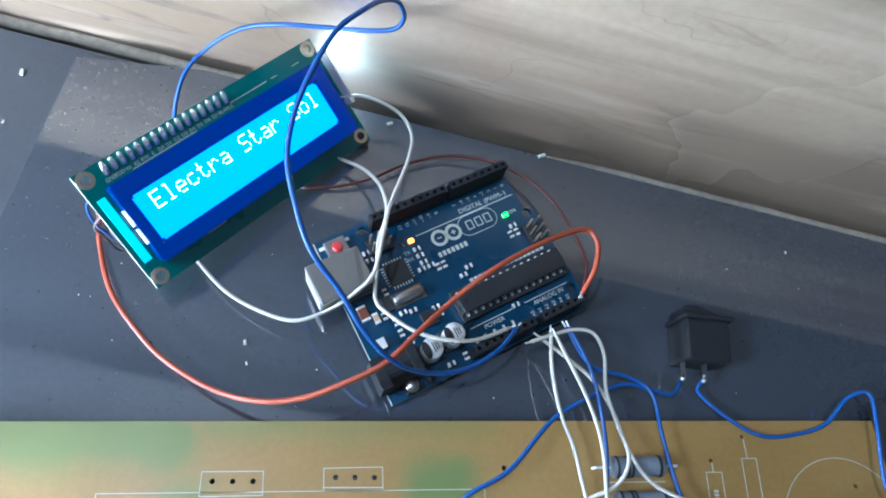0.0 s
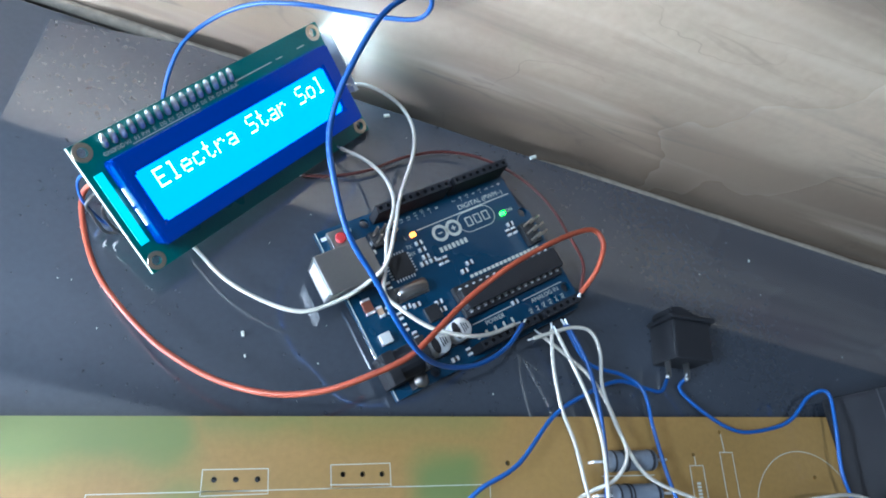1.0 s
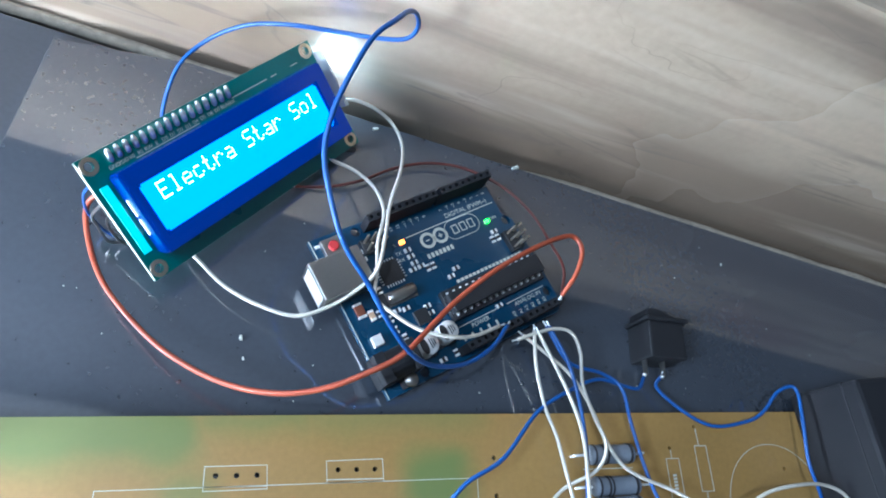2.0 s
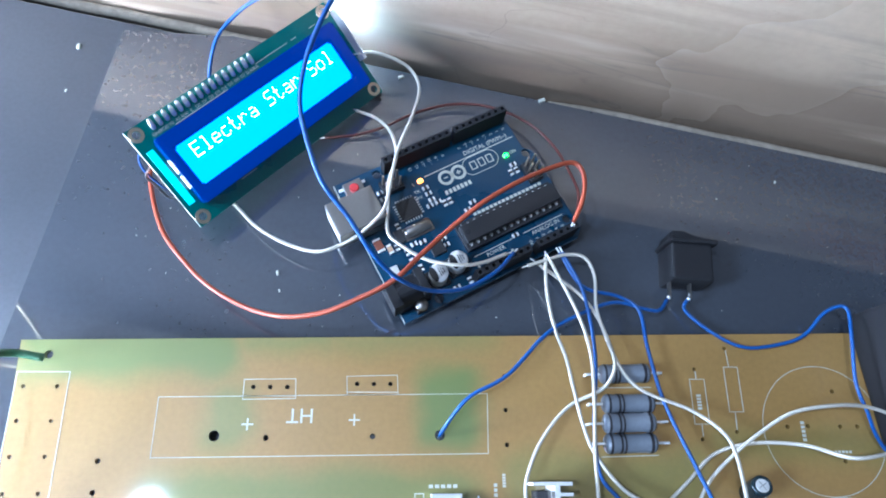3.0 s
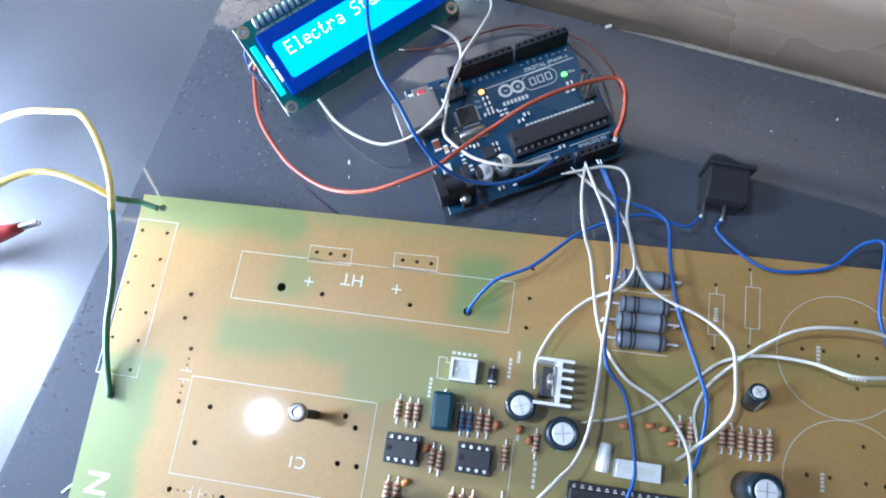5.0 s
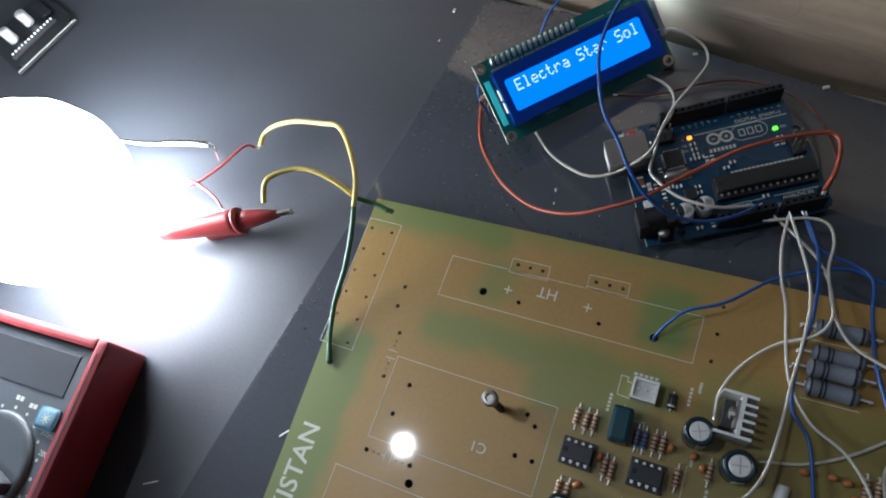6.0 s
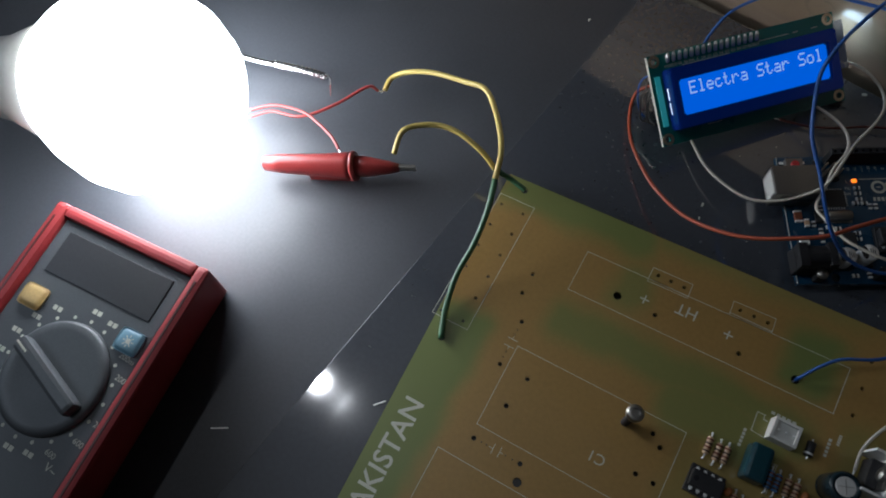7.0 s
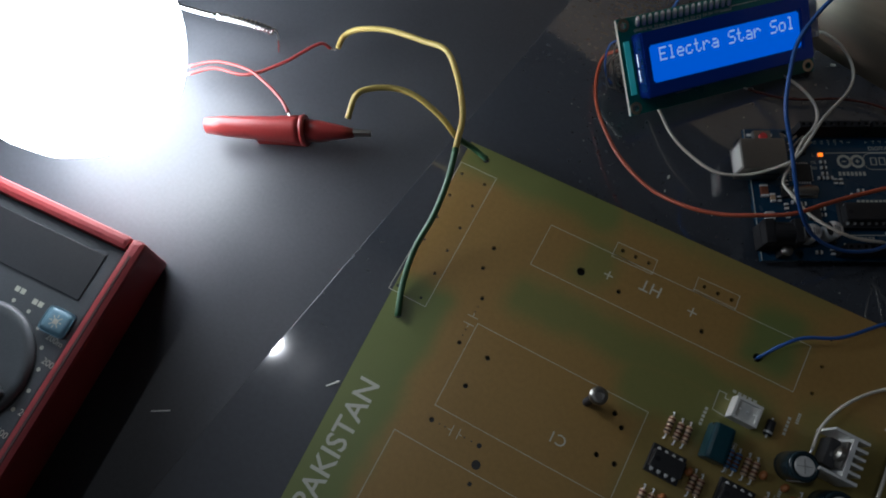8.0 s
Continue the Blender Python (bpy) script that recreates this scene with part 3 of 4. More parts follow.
electrolytic(board, 101.8, -36.0, 5.2, 11.5, 10)
electrolytic(board, 160.6, -43.8, 5.2, 16.0, 0)
electrolytic(board, 161.0, -17.6, 3.0, 12.0, 30, -14)
electrolytic(board, 51.5, -66.5, 4.0, 11.0, 0)

# finned cooler with its regulator
def fin_profile():
    """The section of the cooler: a spine, fins on one side and two arms on the other."""
    out = [(91.6, -28.2), (103.2, -28.2), (103.2, -27.2), (99.6, -27.2)]
    for y in (-25.3, -22.6, -20.0, -17.4):
        out += [(99.6, y), (103.3, y), (103.3, y + 0.9), (99.6, y + 0.9)]
    return out + [(99.6, -14.6), (103.2, -14.6), (103.2, -13.6), (92.2, -13.6), (92.2, -14.5), (98.2, -14.5), (98.2, -27.3), (91.6, -27.3)]


section = drilled_board(fin_profile(), [], 12.6)
bmesh.ops.translate(section, vec=mm(0, 0, 13.4), verts=section.verts)
cooler = part("heat_sink", section, M_ALU, board, "bare aluminium heat sink with fins")
reg = part("regulator", boxes((93.6, 97.0, -25.4, -16.0, 2.0, 9.0), bevel=0.3), M_BLACK, cooler)
part("metal_tab", boxes((97.0, 98.2, -25.4, -16.0, 2.0, 13.0), bevel=0.2), M_STEEL, cooler)
part("screw", lathe([(0, 0), (2.6, 0), (2.4, 1.2), (1.2, 1.8), (0, 1.8)], 14, pose(*mm(97.0, -20.6, 11.4), 0, -90, 0)), M_STEEL, cooler)

# power resistors, stacked side by side
for x, y, z, a in ((124.6, 18.2, 3.2, 1.5), (125.0, 9.0, 3.2, 1.0), (124.0, 3.1, 5.2, 1.5), (124.6, -2.8, 3.2, 0.5)):
    p = part("power_resistor", lathe([(0, -8.0), (1.9, -8.0), (2.7, -7.4), (3.0, -6.8), (3.0, -5.2), (2.85, -4.7), (2.85, 4.7), (3.0, 5.2), (3.0, 6.8), (2.7, 7.4), (1.9, 8.0), (0, 8.0)], 24), M_GREY, board, "grey power resistor with dark bands", pose(*mm(x, y, z), 0, 90, a), True)
    for b, w in ((-6.4, 0.35), (-3.4, 0.3), (-2.2, 0.25), (6.0, 0.45)):
        part("band", lathe([(0, b - w), (3.05, b - w), (3.05, b + w), (0, b + w)], 24), M_BAND, p)
    part("lead", tube(smooth_path([(z + 1.0, 0, -12), (1, 0, -11.6), (0, 0, -10.5), (0, 0, 10.5), (1, 0, 11.6), (z + 1.0, 0, 12)], 4), 0.4, 6), M_TIN, p)

# quartz can and white ceramic block by the long chip
part("crystal", lathe([(0, 0), (1.9, 0), (2.0, 0.3), (2.0, 8.4), (1.6, 9.0), (0, 9.1)], 18, pose(*mm(115.6, -45.6, 2.3), -90, 0, -6) @ Matrix.Diagonal((1, 1.0, 1, 1))), M_ALU, board, "shiny quartz crystal can", smooth=True)
wb = part("socket_block", boxes((119.4, 133.0, -46.4, -40.8, 0, 6.5), bevel=0.25), M_WHITE, board, "white plastic socket block")
part("recess", boxes((121.6, 131.0, -44.6, -42.4, 6.5, 6.56)), M_SILK, wb)
# upright bolt
bolt = part("bolt", lathe([(0, -3.4), (1.5, -3.4)] + [(1.5 - 0.22 * (k % 2), -3 + k * 0.5) for k in range(46)] + [(1.5, 20.5), (0, 20.5)], 14), M_BAND, board, "upright threaded steel bolt", pose(*mm(21.2, -41.6, 0)))
part("bolt_head", lathe([(0, 20.5), (2.8, 20.5), (2.9, 21.0), (2.9, 22.6), (2.3, 23.4), (1.5, 23.5), (1.3, 22.3), (0, 22.3)], 18), M_STEEL, bolt)

# ---- the microcontroller board ----
UNO = pose(*mm(55.8, 34.0, 5.2), 0, 0, 27.6)
uno = thing("microcontroller_board", UNO, "blue microcontroller board with lit amber and green lights", "circuit board")
edge = [(0, 0), (66.0, 0), (68.6, 2.5), (68.6, 35.3), (66.0, 37.8), (66.0, 51.0), (64.5, 53.3), (0, 53.3)]
part("circuit_board", drilled_board(edge, [(13.97, 2.54, 1.6), (15.24, 50.8, 1.6), (66.04, 7.62, 1.6), (66.04, 35.56, 1.6)], 1.6), M_BLUEPCB, uno)
for x, y in ((6, 4), (20, 50), (62, 50), (62, 3), (6, 38)):
    part("solder_joint", shared("solder_joint_b", lambda: lathe([(0, -5.2), (0.6, -5.15), (0.7, -3.2), (1.3, -1.6), (0, -1.5)], 10), M_SOLDER, True), M_SOLDER, uno, at=pose(*mm(x, y, 0)))
part("board_edge", outline([(0.25, 0.2), (0.25, 53.1)], 0.3, closed=False), M_SILK, uno)


def header(x0, count, y):
    x1 = x0 + (count - 1) * 2.54
    bar = drilled_board(rect(x0 - 1.27, x1 + 1.27, y - 1.25, y + 1.25), [(x0 + k * 2.54, y, 0.62) for k in range(count)], 8.5)
    bmesh.ops.translate(bar, vec=mm(0, 0, 8.5), verts=bar.verts)
    h = part("pin_socket", bar, M_SATIN, uno, "black pin socket strip")
    for k in range(count):
        part("contact", shared("contact", lambda: boxes((-0.35, 0.35, -0.35, 0.35, 0, 5.5)), M_TIN), M_TIN, h, at=pose(*mm(x0 + k * 2.54, y, 0)))


header(18.8, 10, 50.8), header(45.72, 8, 50.8), header(27.94, 8, 2.54), header(50.8, 6, 2.54)
usb = part("usb_socket", boxes((-6.5, 9.6, 31.8, 43.8, 0.2, 11.0), bevel=0.4), M_STEEL, uno, "square steel data socket")
part("socket_mouth", boxes((-6.56, -6.3, 33.0, 42.6, 1.6, 9.8)), M_WHITE, usb)
part("seam", boxes((-6.0, 9.0, 31.7, 31.82, 5.0, 5.5)), M_BAND, usb)
jack = part("power_jack", boxes((-1.8, 11.4, 3.4, 12.4, 0.1, 6.4), (8.6, 11.4, 3.4, 12.4, 6.4, 10.8), (-1.8, 1.6, 3.4, 12.4, 6.4, 10.8), bevel=0.35), M_SATIN, uno, "black barrel power socket")
part("barrel", lathe([(0, -1.6), (4.4, -1.6), (4.4, 8.8), (0, 8.8)], 22, pose(*mm(0.6, 7.9, 6.4), 0, 90, 0)), M_SATIN, jack)
part("spring_contact", lathe([(0, 0), (2.0, 0), (2.1, 0.4), (1.5, 1.0), (0, 1.2)], 16, pose(*mm(6.9, 2.0, 5.6))), M_STEEL, jack, "bright metal contact", smooth=True)
part("contact_foot", boxes((5.2, 8.6, 0.6, 3.4, 0.02, 5.6), bevel=0.2), M_SATIN, jack)
for x, y in ((16.4, 8.6), (24.0, 9.6)):
    c = part("capacitor", lathe([(0, 1.2), (3.1, 1.2), (3.15, 1.6), (3.0, 2.0), (3.15, 2.4), (3.15, 7.0), (2.9, 7.4), (0, 7.4)], 22), M_ALU, uno, "silver can capacitor", pose(*mm(x, y, 0)), True)
    part("foot", boxes((-3.3, 3.3, -3.3, 3.3, 0, 1.3), bevel=0.3), M_BLACK, c)
    part("polarity_mark", lathe([(0, 7.42), (2.6, 7.42), (2.6, 7.46), (0, 7.46)], 22, Matrix.Translation(mm(-0.2, 0, 0)) @ Matrix.Diagonal((0.45, 1, 1, 1)) @ Matrix.Translation(mm(-3.4, 0, 0))), M_BAND, c)
    part("marking", boxes((0.2, 0.5, -1.5, 1.5, 7.4, 7.45), (0.9, 1.2, -1.2, 1.2, 7.4, 7.45), (1.6, 1.9, -0.9, 0.9, 7.4, 7.45)), M_BAND, c)


xt = part("crystal", boxes((-5.0, 5.0, -1.9, 1.9, 0.3, 3.9), bevel=1.6), M_STEEL, uno, "oval quartz crystal can", pose(*mm(18.4, 26.6, 0), 0, 0, 0), True)
part("rim", boxes((-5.4, 5.4, -2.3, 2.3, 0.05, 0.5), bevel=0.2), M_STEEL, xt)
chip(uno, 48.0, 16.8, 0, 28, 9.4, z=0.0, label="long black controller chip in a socket")
part("interface_chip", boxes((15.6, 22.6, 31.0, 38.0, 0.1, 1.1), bevel=0.15), M_BLACK, uno)
for k in range(7):
    for x, y, a in ((16.3 + k * 0.95, 30.6, 0), (16.3 + k * 0.95, 38.4, 0), (15.2, 31.7 + k * 0.95, 90), (23.0, 31.7 + k * 0.95, 90)):
        part("leg", shared("fine_leg", lambda: boxes((-0.16, 0.16, -0.5, 0.5, 0.03, 0.3)), M_TIN), M_TIN, uno, at=pose(*mm(x, y, 0), 0, 0, a))
rb = part("reset_switch", boxes((2.6, 9.0, 45.4, 51.4, 0.1, 2.6), bevel=0.2), M_STEEL, uno, "small reset switch with a red button")
part("button", lathe([(0, 2.6), (1.6, 2.6), (1.6, 3.5), (1.3, 3.8), (0, 3.8)], 16, Matrix.Translation(mm(5.8, 48.4, 0))), M_RESETRED, rb)
for x, y in ((1.8, 46.2), (1.8, 50.6), (9.8, 46.2), (9.8, 50.6)):
    part("contact_pad", boxes((x - 0.8, x + 0.8, y - 0.5, y + 0.5, 0.02, 0.35)), M_TIN, uno)


def small_part(x, y, turn, l=2.2, w=1.3, h=0.8, body=None, name="chip_resistor"):
    m = body or M_BAND
    ob = part(name, shared("smd_%s_%s_%s" % (l, w, m.name), lambda: boxes((-l / 2 + 0.4, l / 2 - 0.4, -w / 2, w / 2, 0.05, h), bevel=0.06), m), m, uno, at=pose(*mm(x, y, 0), 0, 0, turn))
    for s in (-1, 1):
        part("end_cap", shared("cap_%s_%s" % (l, w), lambda: boxes((-0.35, 0.35, -w / 2 - 0.03, w / 2 + 0.03, 0.02, h + 0.03), bevel=0.06), M_TIN), M_TIN, ob, at=pose(*mm(s * (l / 2 - 0.3), 0, 0)))


for x, y, a in ((27.8, 38.9, 0), (27.8, 36.6, 0), (27.8, 34.2, 0), (26.2, 32.4, 0), (29.4, 32.4, 0), (31.2, 31.0, 90), (33.2, 31.0, 90), (13.2, 41.4, 0), (13.2, 44.0, 0), (13.0, 30.4, 90), (15.0, 22.6, 0), (18.0, 22.0, 0), (37.0, 25.4, 0), (39.8, 27.2, 0), (57.4, 31.0, 90), (59.6, 31.0, 90), (59.4, 33.4, 0), (9.6, 24.0, 90), (11.8, 21.0, 90), (11.8, 17.4, 90), (24.6, 17.6, 0), (24.6, 20.0, 0), (13.4, 14.2, 90), (20.8, 3.0, 0), (25.8, 3.2, 90), (47.0, 10.2, 0)):
    small_part(x, y, a)
small_part(4.4, 27.2, 90, 4.6, 2.6, 1.1, M_BROWN, "fuse")
small_part(7.2, 24.4, 90, 3.2, 1.6, 1.0, M_BEIGE, "chip_capacitor")
part("white_diode", boxes((3.2, 6.4, 15.2, 18.4, 0.05, 2.0), bevel=0.2), M_WHITE, uno)
part("voltage_regulator", boxes((10.4, 13.4, 24.4, 29.2, 0.1, 1.5), bevel=0.2), M_BLACK, uno)
part("op_amp", boxes((19.0, 23.6, 15.4, 20.0, 0.1, 1.4), bevel=0.15), M_BLACK, uno)
for x0, y0, nx, ny in ((62.4, 25.4, 2, 3), (15.2, 43.2, 3, 2)):
    ic = part("programming_header", boxes((x0 - 1.2, x0 + (nx - 1) * 2.54 + 1.2, y0 - 1.2, y0 + (ny - 1) * 2.54 + 1.2, 0, 2.4), bevel=0.2), M_BLACK, uno)
    for i in range(nx):
        for j in range(ny):
            part("pin", shared("tall_pin", lambda: boxes((-0.3, 0.3, -0.3, 0.3, 2.4, 8.6), bevel=0.08), M_COPPER), M_COPPER, ic, at=pose(*mm(x0 + i * 2.54, y0 + j * 2.54, 0)))
for x, y, m, nm in ((27.4, 42.0, M_ORANGELED, "amber"), (59.0, 37.6, M_GREENLED, "green")):
    ld = part("indicator_light", boxes((x - 0.8, x + 0.8, y - 0.7, y + 0.7, 0.15, 1.0), bevel=0.25), m, uno, "lit %s indicator light" % nm)
    part("base", boxes((x - 1.1, x + 1.1, y - 0.6, y + 0.6, 0.02, 0.3)), M_WHITE, ld)


def loops():
    bm = bmesh.new()
    for cx in (36.1, 41.0):
        n = 40
        inner = [bm.verts.new(mm(cx + 1.75 * math.cos(2 * math.pi * k / n), 39.4 + 1.75 * math.sin(2 * math.pi * k / n), 0.05)) for k in range(n)]
        outer = [bm.verts.new(mm(cx + 2.75 * math.cos(2 * math.pi * k / n), 39.4 + 2.75 * math.sin(2 * math.pi * k / n), 0.05)) for k in range(n)]
        for k in range(n):
            bm.faces.new((inner[k], outer[k], outer[(k + 1) % n], inner[(k + 1) % n]))
    box(bm, 35.3, 36.9, 39.2, 39.6, 0.01, 0.06), box(bm, 40.2, 41.8, 39.2, 39.6, 0.01, 0.06), box(bm, 40.8, 41.2, 38.6, 40.2, 0.01, 0.065)
    return bm


part("printed_emblem", loops(), M_SILK, uno)
part("printed_bar", boxes(*[(33.2 + k * 1.5, 34.2 + k * 1.5, 33.5, 35.1, 0.01, 0.05) for k in range(7)]), M_SILK, uno)
pill = [(46.5 + 1.5 * 0 + 3.4 * math.cos(radians(a)) + (0 if 90 <= a <= 270 else 6.6), 39.4 + 3.4 * math.sin(radians(a))) for a in range(0, 360, 12)]
part("printed_frame", outline(pill, 0.25), M_SILK, uno)
for x in (46.0, 49.2, 52.4):
    part("printed_mark", outline(rect(x, x + 2.0, 38.0, 40.8), 0.38), M_SILK, uno)
part("printed_line", outline([(29.6, 42.9), (64.8, 43.2)], 0.3, closed=False), M_SILK, uno)
part("printed_line", outline([(31.0, 9.7), (45.5, 9.7)], 0.25, closed=False), M_SILK, uno)
part("printed_line", outline([(50.0, 9.7), (65.4, 9.7)], 0.25, closed=False), M_SILK, uno)
lettering("DIGITAL (PWM~)", 2.3, M_SILK, uno, pose(*mm(54.5, 44.7, 0.02)))
lettering("POWER", 2.0, M_SILK, uno, pose(*mm(38.5, 8.3, 0.02)))
lettering("ANALOG IN", 2.0, M_SILK, uno, pose(*mm(58.0, 8.3, 0.02)))
for k, w in enumerate("A0 A1 A2 A3 A4 A5".split()):
    lettering(w, 1.6, M_SILK, uno, pose(*mm(50.8 + k * 2.54, 5.6, 0.02), 0, 0, 90))
for k, w in enumerate("13 12 ~11 ~10 ~9 8".split()):
    lettering(w, 1.6, M_SILK, uno, pose(*mm(26.4 + k * 2.54, 47.4, 0.02), 0, 0, 90))
for k, w in enumerate("7 ~6 ~5 4 ~3 2 1 0".split()):
    lettering(w, 1.6, M_SILK, uno, pose(*mm(45.7 + k * 2.54, 47.4, 0.02), 0, 0, 90))
for w, x, y in (("TX", 24.6, 38.9), ("RX", 24.6, 36.6), ("ON", 62.0, 38.0), ("L", 24.8, 42.0)):
    lettering(w, 1.6, M_SILK, uno, pose(*mm(x, y, 0.02)))
for k in range(5):
    part("printed_bar", boxes((30.4 + k * 3.2, 31.2 + k * 3.2, 5.0, 6.6, 0.01, 0.05)), M_SILK, uno)
part("printed_bar", boxes(*[(38 + k * 1.6, 39.2 + k * 1.6, 22.6, 23.6, 0.01, 0.05) for k in range(17)]), M_SILK, uno)

# ---- the display module ----
O = Vector((-8.8, 67.2, 11.0)) / 1000
AX = Vector((53.1, 53.4, -6.3)).normalized()
AY = Vector((-17.4, 19.6, 15.8))
AY = (AY - AX * AY.dot(AX)).normalized()
AZ = AX.cross(AY)
LCD = Matrix.Translation(O) @ Matrix((AX, AY, AZ)).transposed().to_4x4() @ Matrix.Translation(mm(-2.5, -2.5, 0))
lcd = thing("character_display", LCD, "blue lit two-row character display on a green board, propped up", "display")
part("circuit_board", drilled_board(rect(0, 80, 0, 36), [(2.5, 2.5, 1.25), (77.5, 2.5, 1.25), (2.5, 33.5, 1.25), (77.5, 33.5, 1.25)], 1.6), M_GREENPCB, lcd)
part("board_edge", boxes((-0.12, -0.01, 0.1, 35.9, -1.5, -0.1)), M_SILK, lcd)
for x, y in ((2.5, 2.5), (77.5, 2.5), (2.5, 33.5), (77.5, 33.5)):
    part("mounting_ring", lathe([(1.3, 0.01), (1.3, 0.08), (2.35, 0.08), (2.4, 0.01)], 24, Matrix.Translation(mm(x, y, 0))), M_COPPER, lcd)


def bezel():
    bm = drilled_board(rect(4.8, 75.2, 5.6, 29.4), [], 6.9, [rect(7.9, 70.4, 10.5, 24.3)])
    bmesh.ops.translate(bm, vec=mm(0, 0, 7.2), verts=bm.verts)
    bmesh.ops.dissolve_limit(bm, angle_limit=0.02, verts=bm.verts, edges=bm.edges)
    bmesh.ops.bevel(bm, geom=[e for e in bm.edges if len(e.link_faces) == 2 and e.calc_face_angle() > 1 and max(v.co.z for v in e.verts) > 0.007], offset=0.0006, segments=2, affect="EDGES")
    return bm


part("bezel", bezel(), M_BEZEL, lcd, "glossy bezel with the screen's blue glow painted in")
screen = part("screen", boxes((7.9, 70.4, 10.5, 24.3, 1.0, 6.4)), M_GLOW, lcd, "bright blue lit screen")
# emissive strip laid on the board where light from the backlight falls
part("backlight_edge", boxes((1.3, 3.7, 7.6, 27.6, 0.02, 0.5), bevel=0.2), M_LEAK, lcd, "cyan glow of the backlight at the board's end")
# glowing white bars painted in for bright reflections on the bezel's end
part("bezel_end_streaks", boxes((4.45, 4.7, 11.8, 16.4, 2.8, 3.1), (4.45, 4.7, 17.4, 22.2, 2.8, 3.1), bevel=0.08), M_STREAK, lcd)
part("backlight_frame", boxes((79.6, 79.9, 13.0, 32.0, 0.02, 4.8), (78.9, 79.6, 13.0, 15.0, 0.02, 4.4), bevel=0.08), M_WHITE, lcd, "pale plastic frame of the backlight")
part("backlight_lamp", boxes((79.92, 80.3, 18.0, 31.0, 0.4, 3.8), bevel=0.1), M_SPILL, lcd, "white backlight that spills out at the side")

# 5 x 7 dot characters, each row as a binary number
GLYPHS = {"E": "1f1010 1e10101f".replace(" ", ""), "l": "0c04040404040e", "e": "00000e111f100e", "c": "00000e1010110e", "t": "08081c08080906", "r": "00001619101010", "a": "00000e010f110f", "S": "0f10100e01011e", "o": "00000e1111110e"}


def dots(char):
    bm = bmesh.new()
    rows = [int(GLYPHS[char][2 * k : 2 * k + 2], 16) for k in range(7)]
    for j, bits in enumerate(rows):
        for i in range(5):
            if bits >> (4 - i) & 1:
                box(bm, i * 0.60, i * 0.60 + 0.55, -j * 0.71 - 0.66, -j * 0.71, 0, 0.05)
    return bm


for k, c in enumerate("Electra Star Sol"):
    if c != " ":
        part("character", shared("glyph_" + c, lambda: dots(c), M_DOT), M_DOT, screen, at=pose(*mm(11.7 + k * 3.56, 22.9, 6.45)))
for k in range(16):
    pin = part("header_pin", shared("lcd_pin", lambda: boxes((-0.3, 0.3, -0.3, 0.3, -6.0, 1.6)), M_TIN), M_TIN, lcd, at=pose(*mm(8.0 + k * 2.54, 33.6, 0)))
    part("solder", shared("lcd_solder", lambda: lathe([(0, -2.0), (0.5, -1.9), (0.8, -1.3), (0.78, 0.6), (0.5, 1.7), (0, 2.0)], 10, pose(*mm(0, 0.2, 0.9), -68, 0, 0)), M_SOLDER, True), M_SOLDER, pin)
for k, w in enumerate("GND VDD V0 RS RW E D0 D1 D2 D3 D4 D5 D6 D7 BLA BLK".split()):
    lettering(w, 1.45, M_SILK, lcd, pose(*mm(8.0 + k * 2.54, 30.7, 0.02)))
for a in ([(14, 29.85), (34, 29.85)], [(47, 31.6), (60, 31.6)], [(62, 31.6), (64, 31.6)], [(70, 31.6), (72.5, 31.6)], [(20, 4.6), (26, 4.6)]):
    part("printed_line", outline(a, 0.25, closed=False), M_SILK, lcd)
# parts on the back, on which the module rests
part("back_strip", boxes((7.0, 47.4, 32.3, 34.9, -4.2, -1.6), bevel=0.2), M_BLACK, lcd)
part("driver_blob", boxes((20, 34, 10, 24, -3.4, -1.6), bevel=1.0), M_BLACK, lcd)
part("driver_blob", boxes((48, 62, 10, 24, -3.4, -1.6), bevel=1.0), M_BLACK, lcd)
for x, y in ((6.5, 30.5), (9.5, 28.0), (6.0, 26.0), (3.0, 29.0), (2.0, 24.5), (4.5, 22.0)):
    top = (LCD @ Vector(mm(x, y, -1.5))) * 1000
    part("soldered_lead", tube(smooth_path([tuple(top), (top.x - 3 - y % 2, top.y - 1 - x % 3, top.z * 0.8), (top.x - 3 - x % 2, top.y - 3, top.z * 0.5), (top.x - 1, top.y - 4, 2.6), (top.x + 2, top.y - 5 + x % 3, 0.6)], 5), 0.4, 6), M_BLUEWIRE if y == 29.0 else M_STEEL, lcd, at=LCD.inverted())
foot = (LCD @ Vector(mm(78, 1, -1.6))) * 1000
part("support_leg", boxes((foot.x - 2, foot.x + 2, foot.y - 2, foot.y + 2, 0, foot.z), bevel=0.2), M_BLACK, lcd, at=LCD.inverted())
foot = (LCD @ Vector(mm(8, 22, -1.6))) * 1000
part("support_leg", boxes((foot.x - 3, foot.x + 3, foot.y - 3, foot.y + 3, 0, foot.z - 1), bevel=0.2), M_BLACK, lcd, at=LCD.inverted())


# ---- the rocker switch ----
switch = thing("rocker_switch", pose(*mm(150.0, 55.4, 0), 0, 0, -4), "small black rocker switch lying on its side", "switch")
part("body", boxes((-7.0, 6.6, -7.6, 5.0, 0.2, 13.0), bevel=0.7), M_SATIN, switch)
part("flange", boxes((-7.8, 8.4, 5.0, 6.6, 0.0, 14.0), bevel=0.6), M_SATIN, switch)
rocker = drilled_board([(-7.4, 6.6), (6.4, 6.6), (1.4, 8.0), (-2.4, 9.7), (-6.6, 9.2)], [], 10.4)
bmesh.ops.translate(rocker, vec=mm(0, 0, 12.4), verts=rocker.verts)
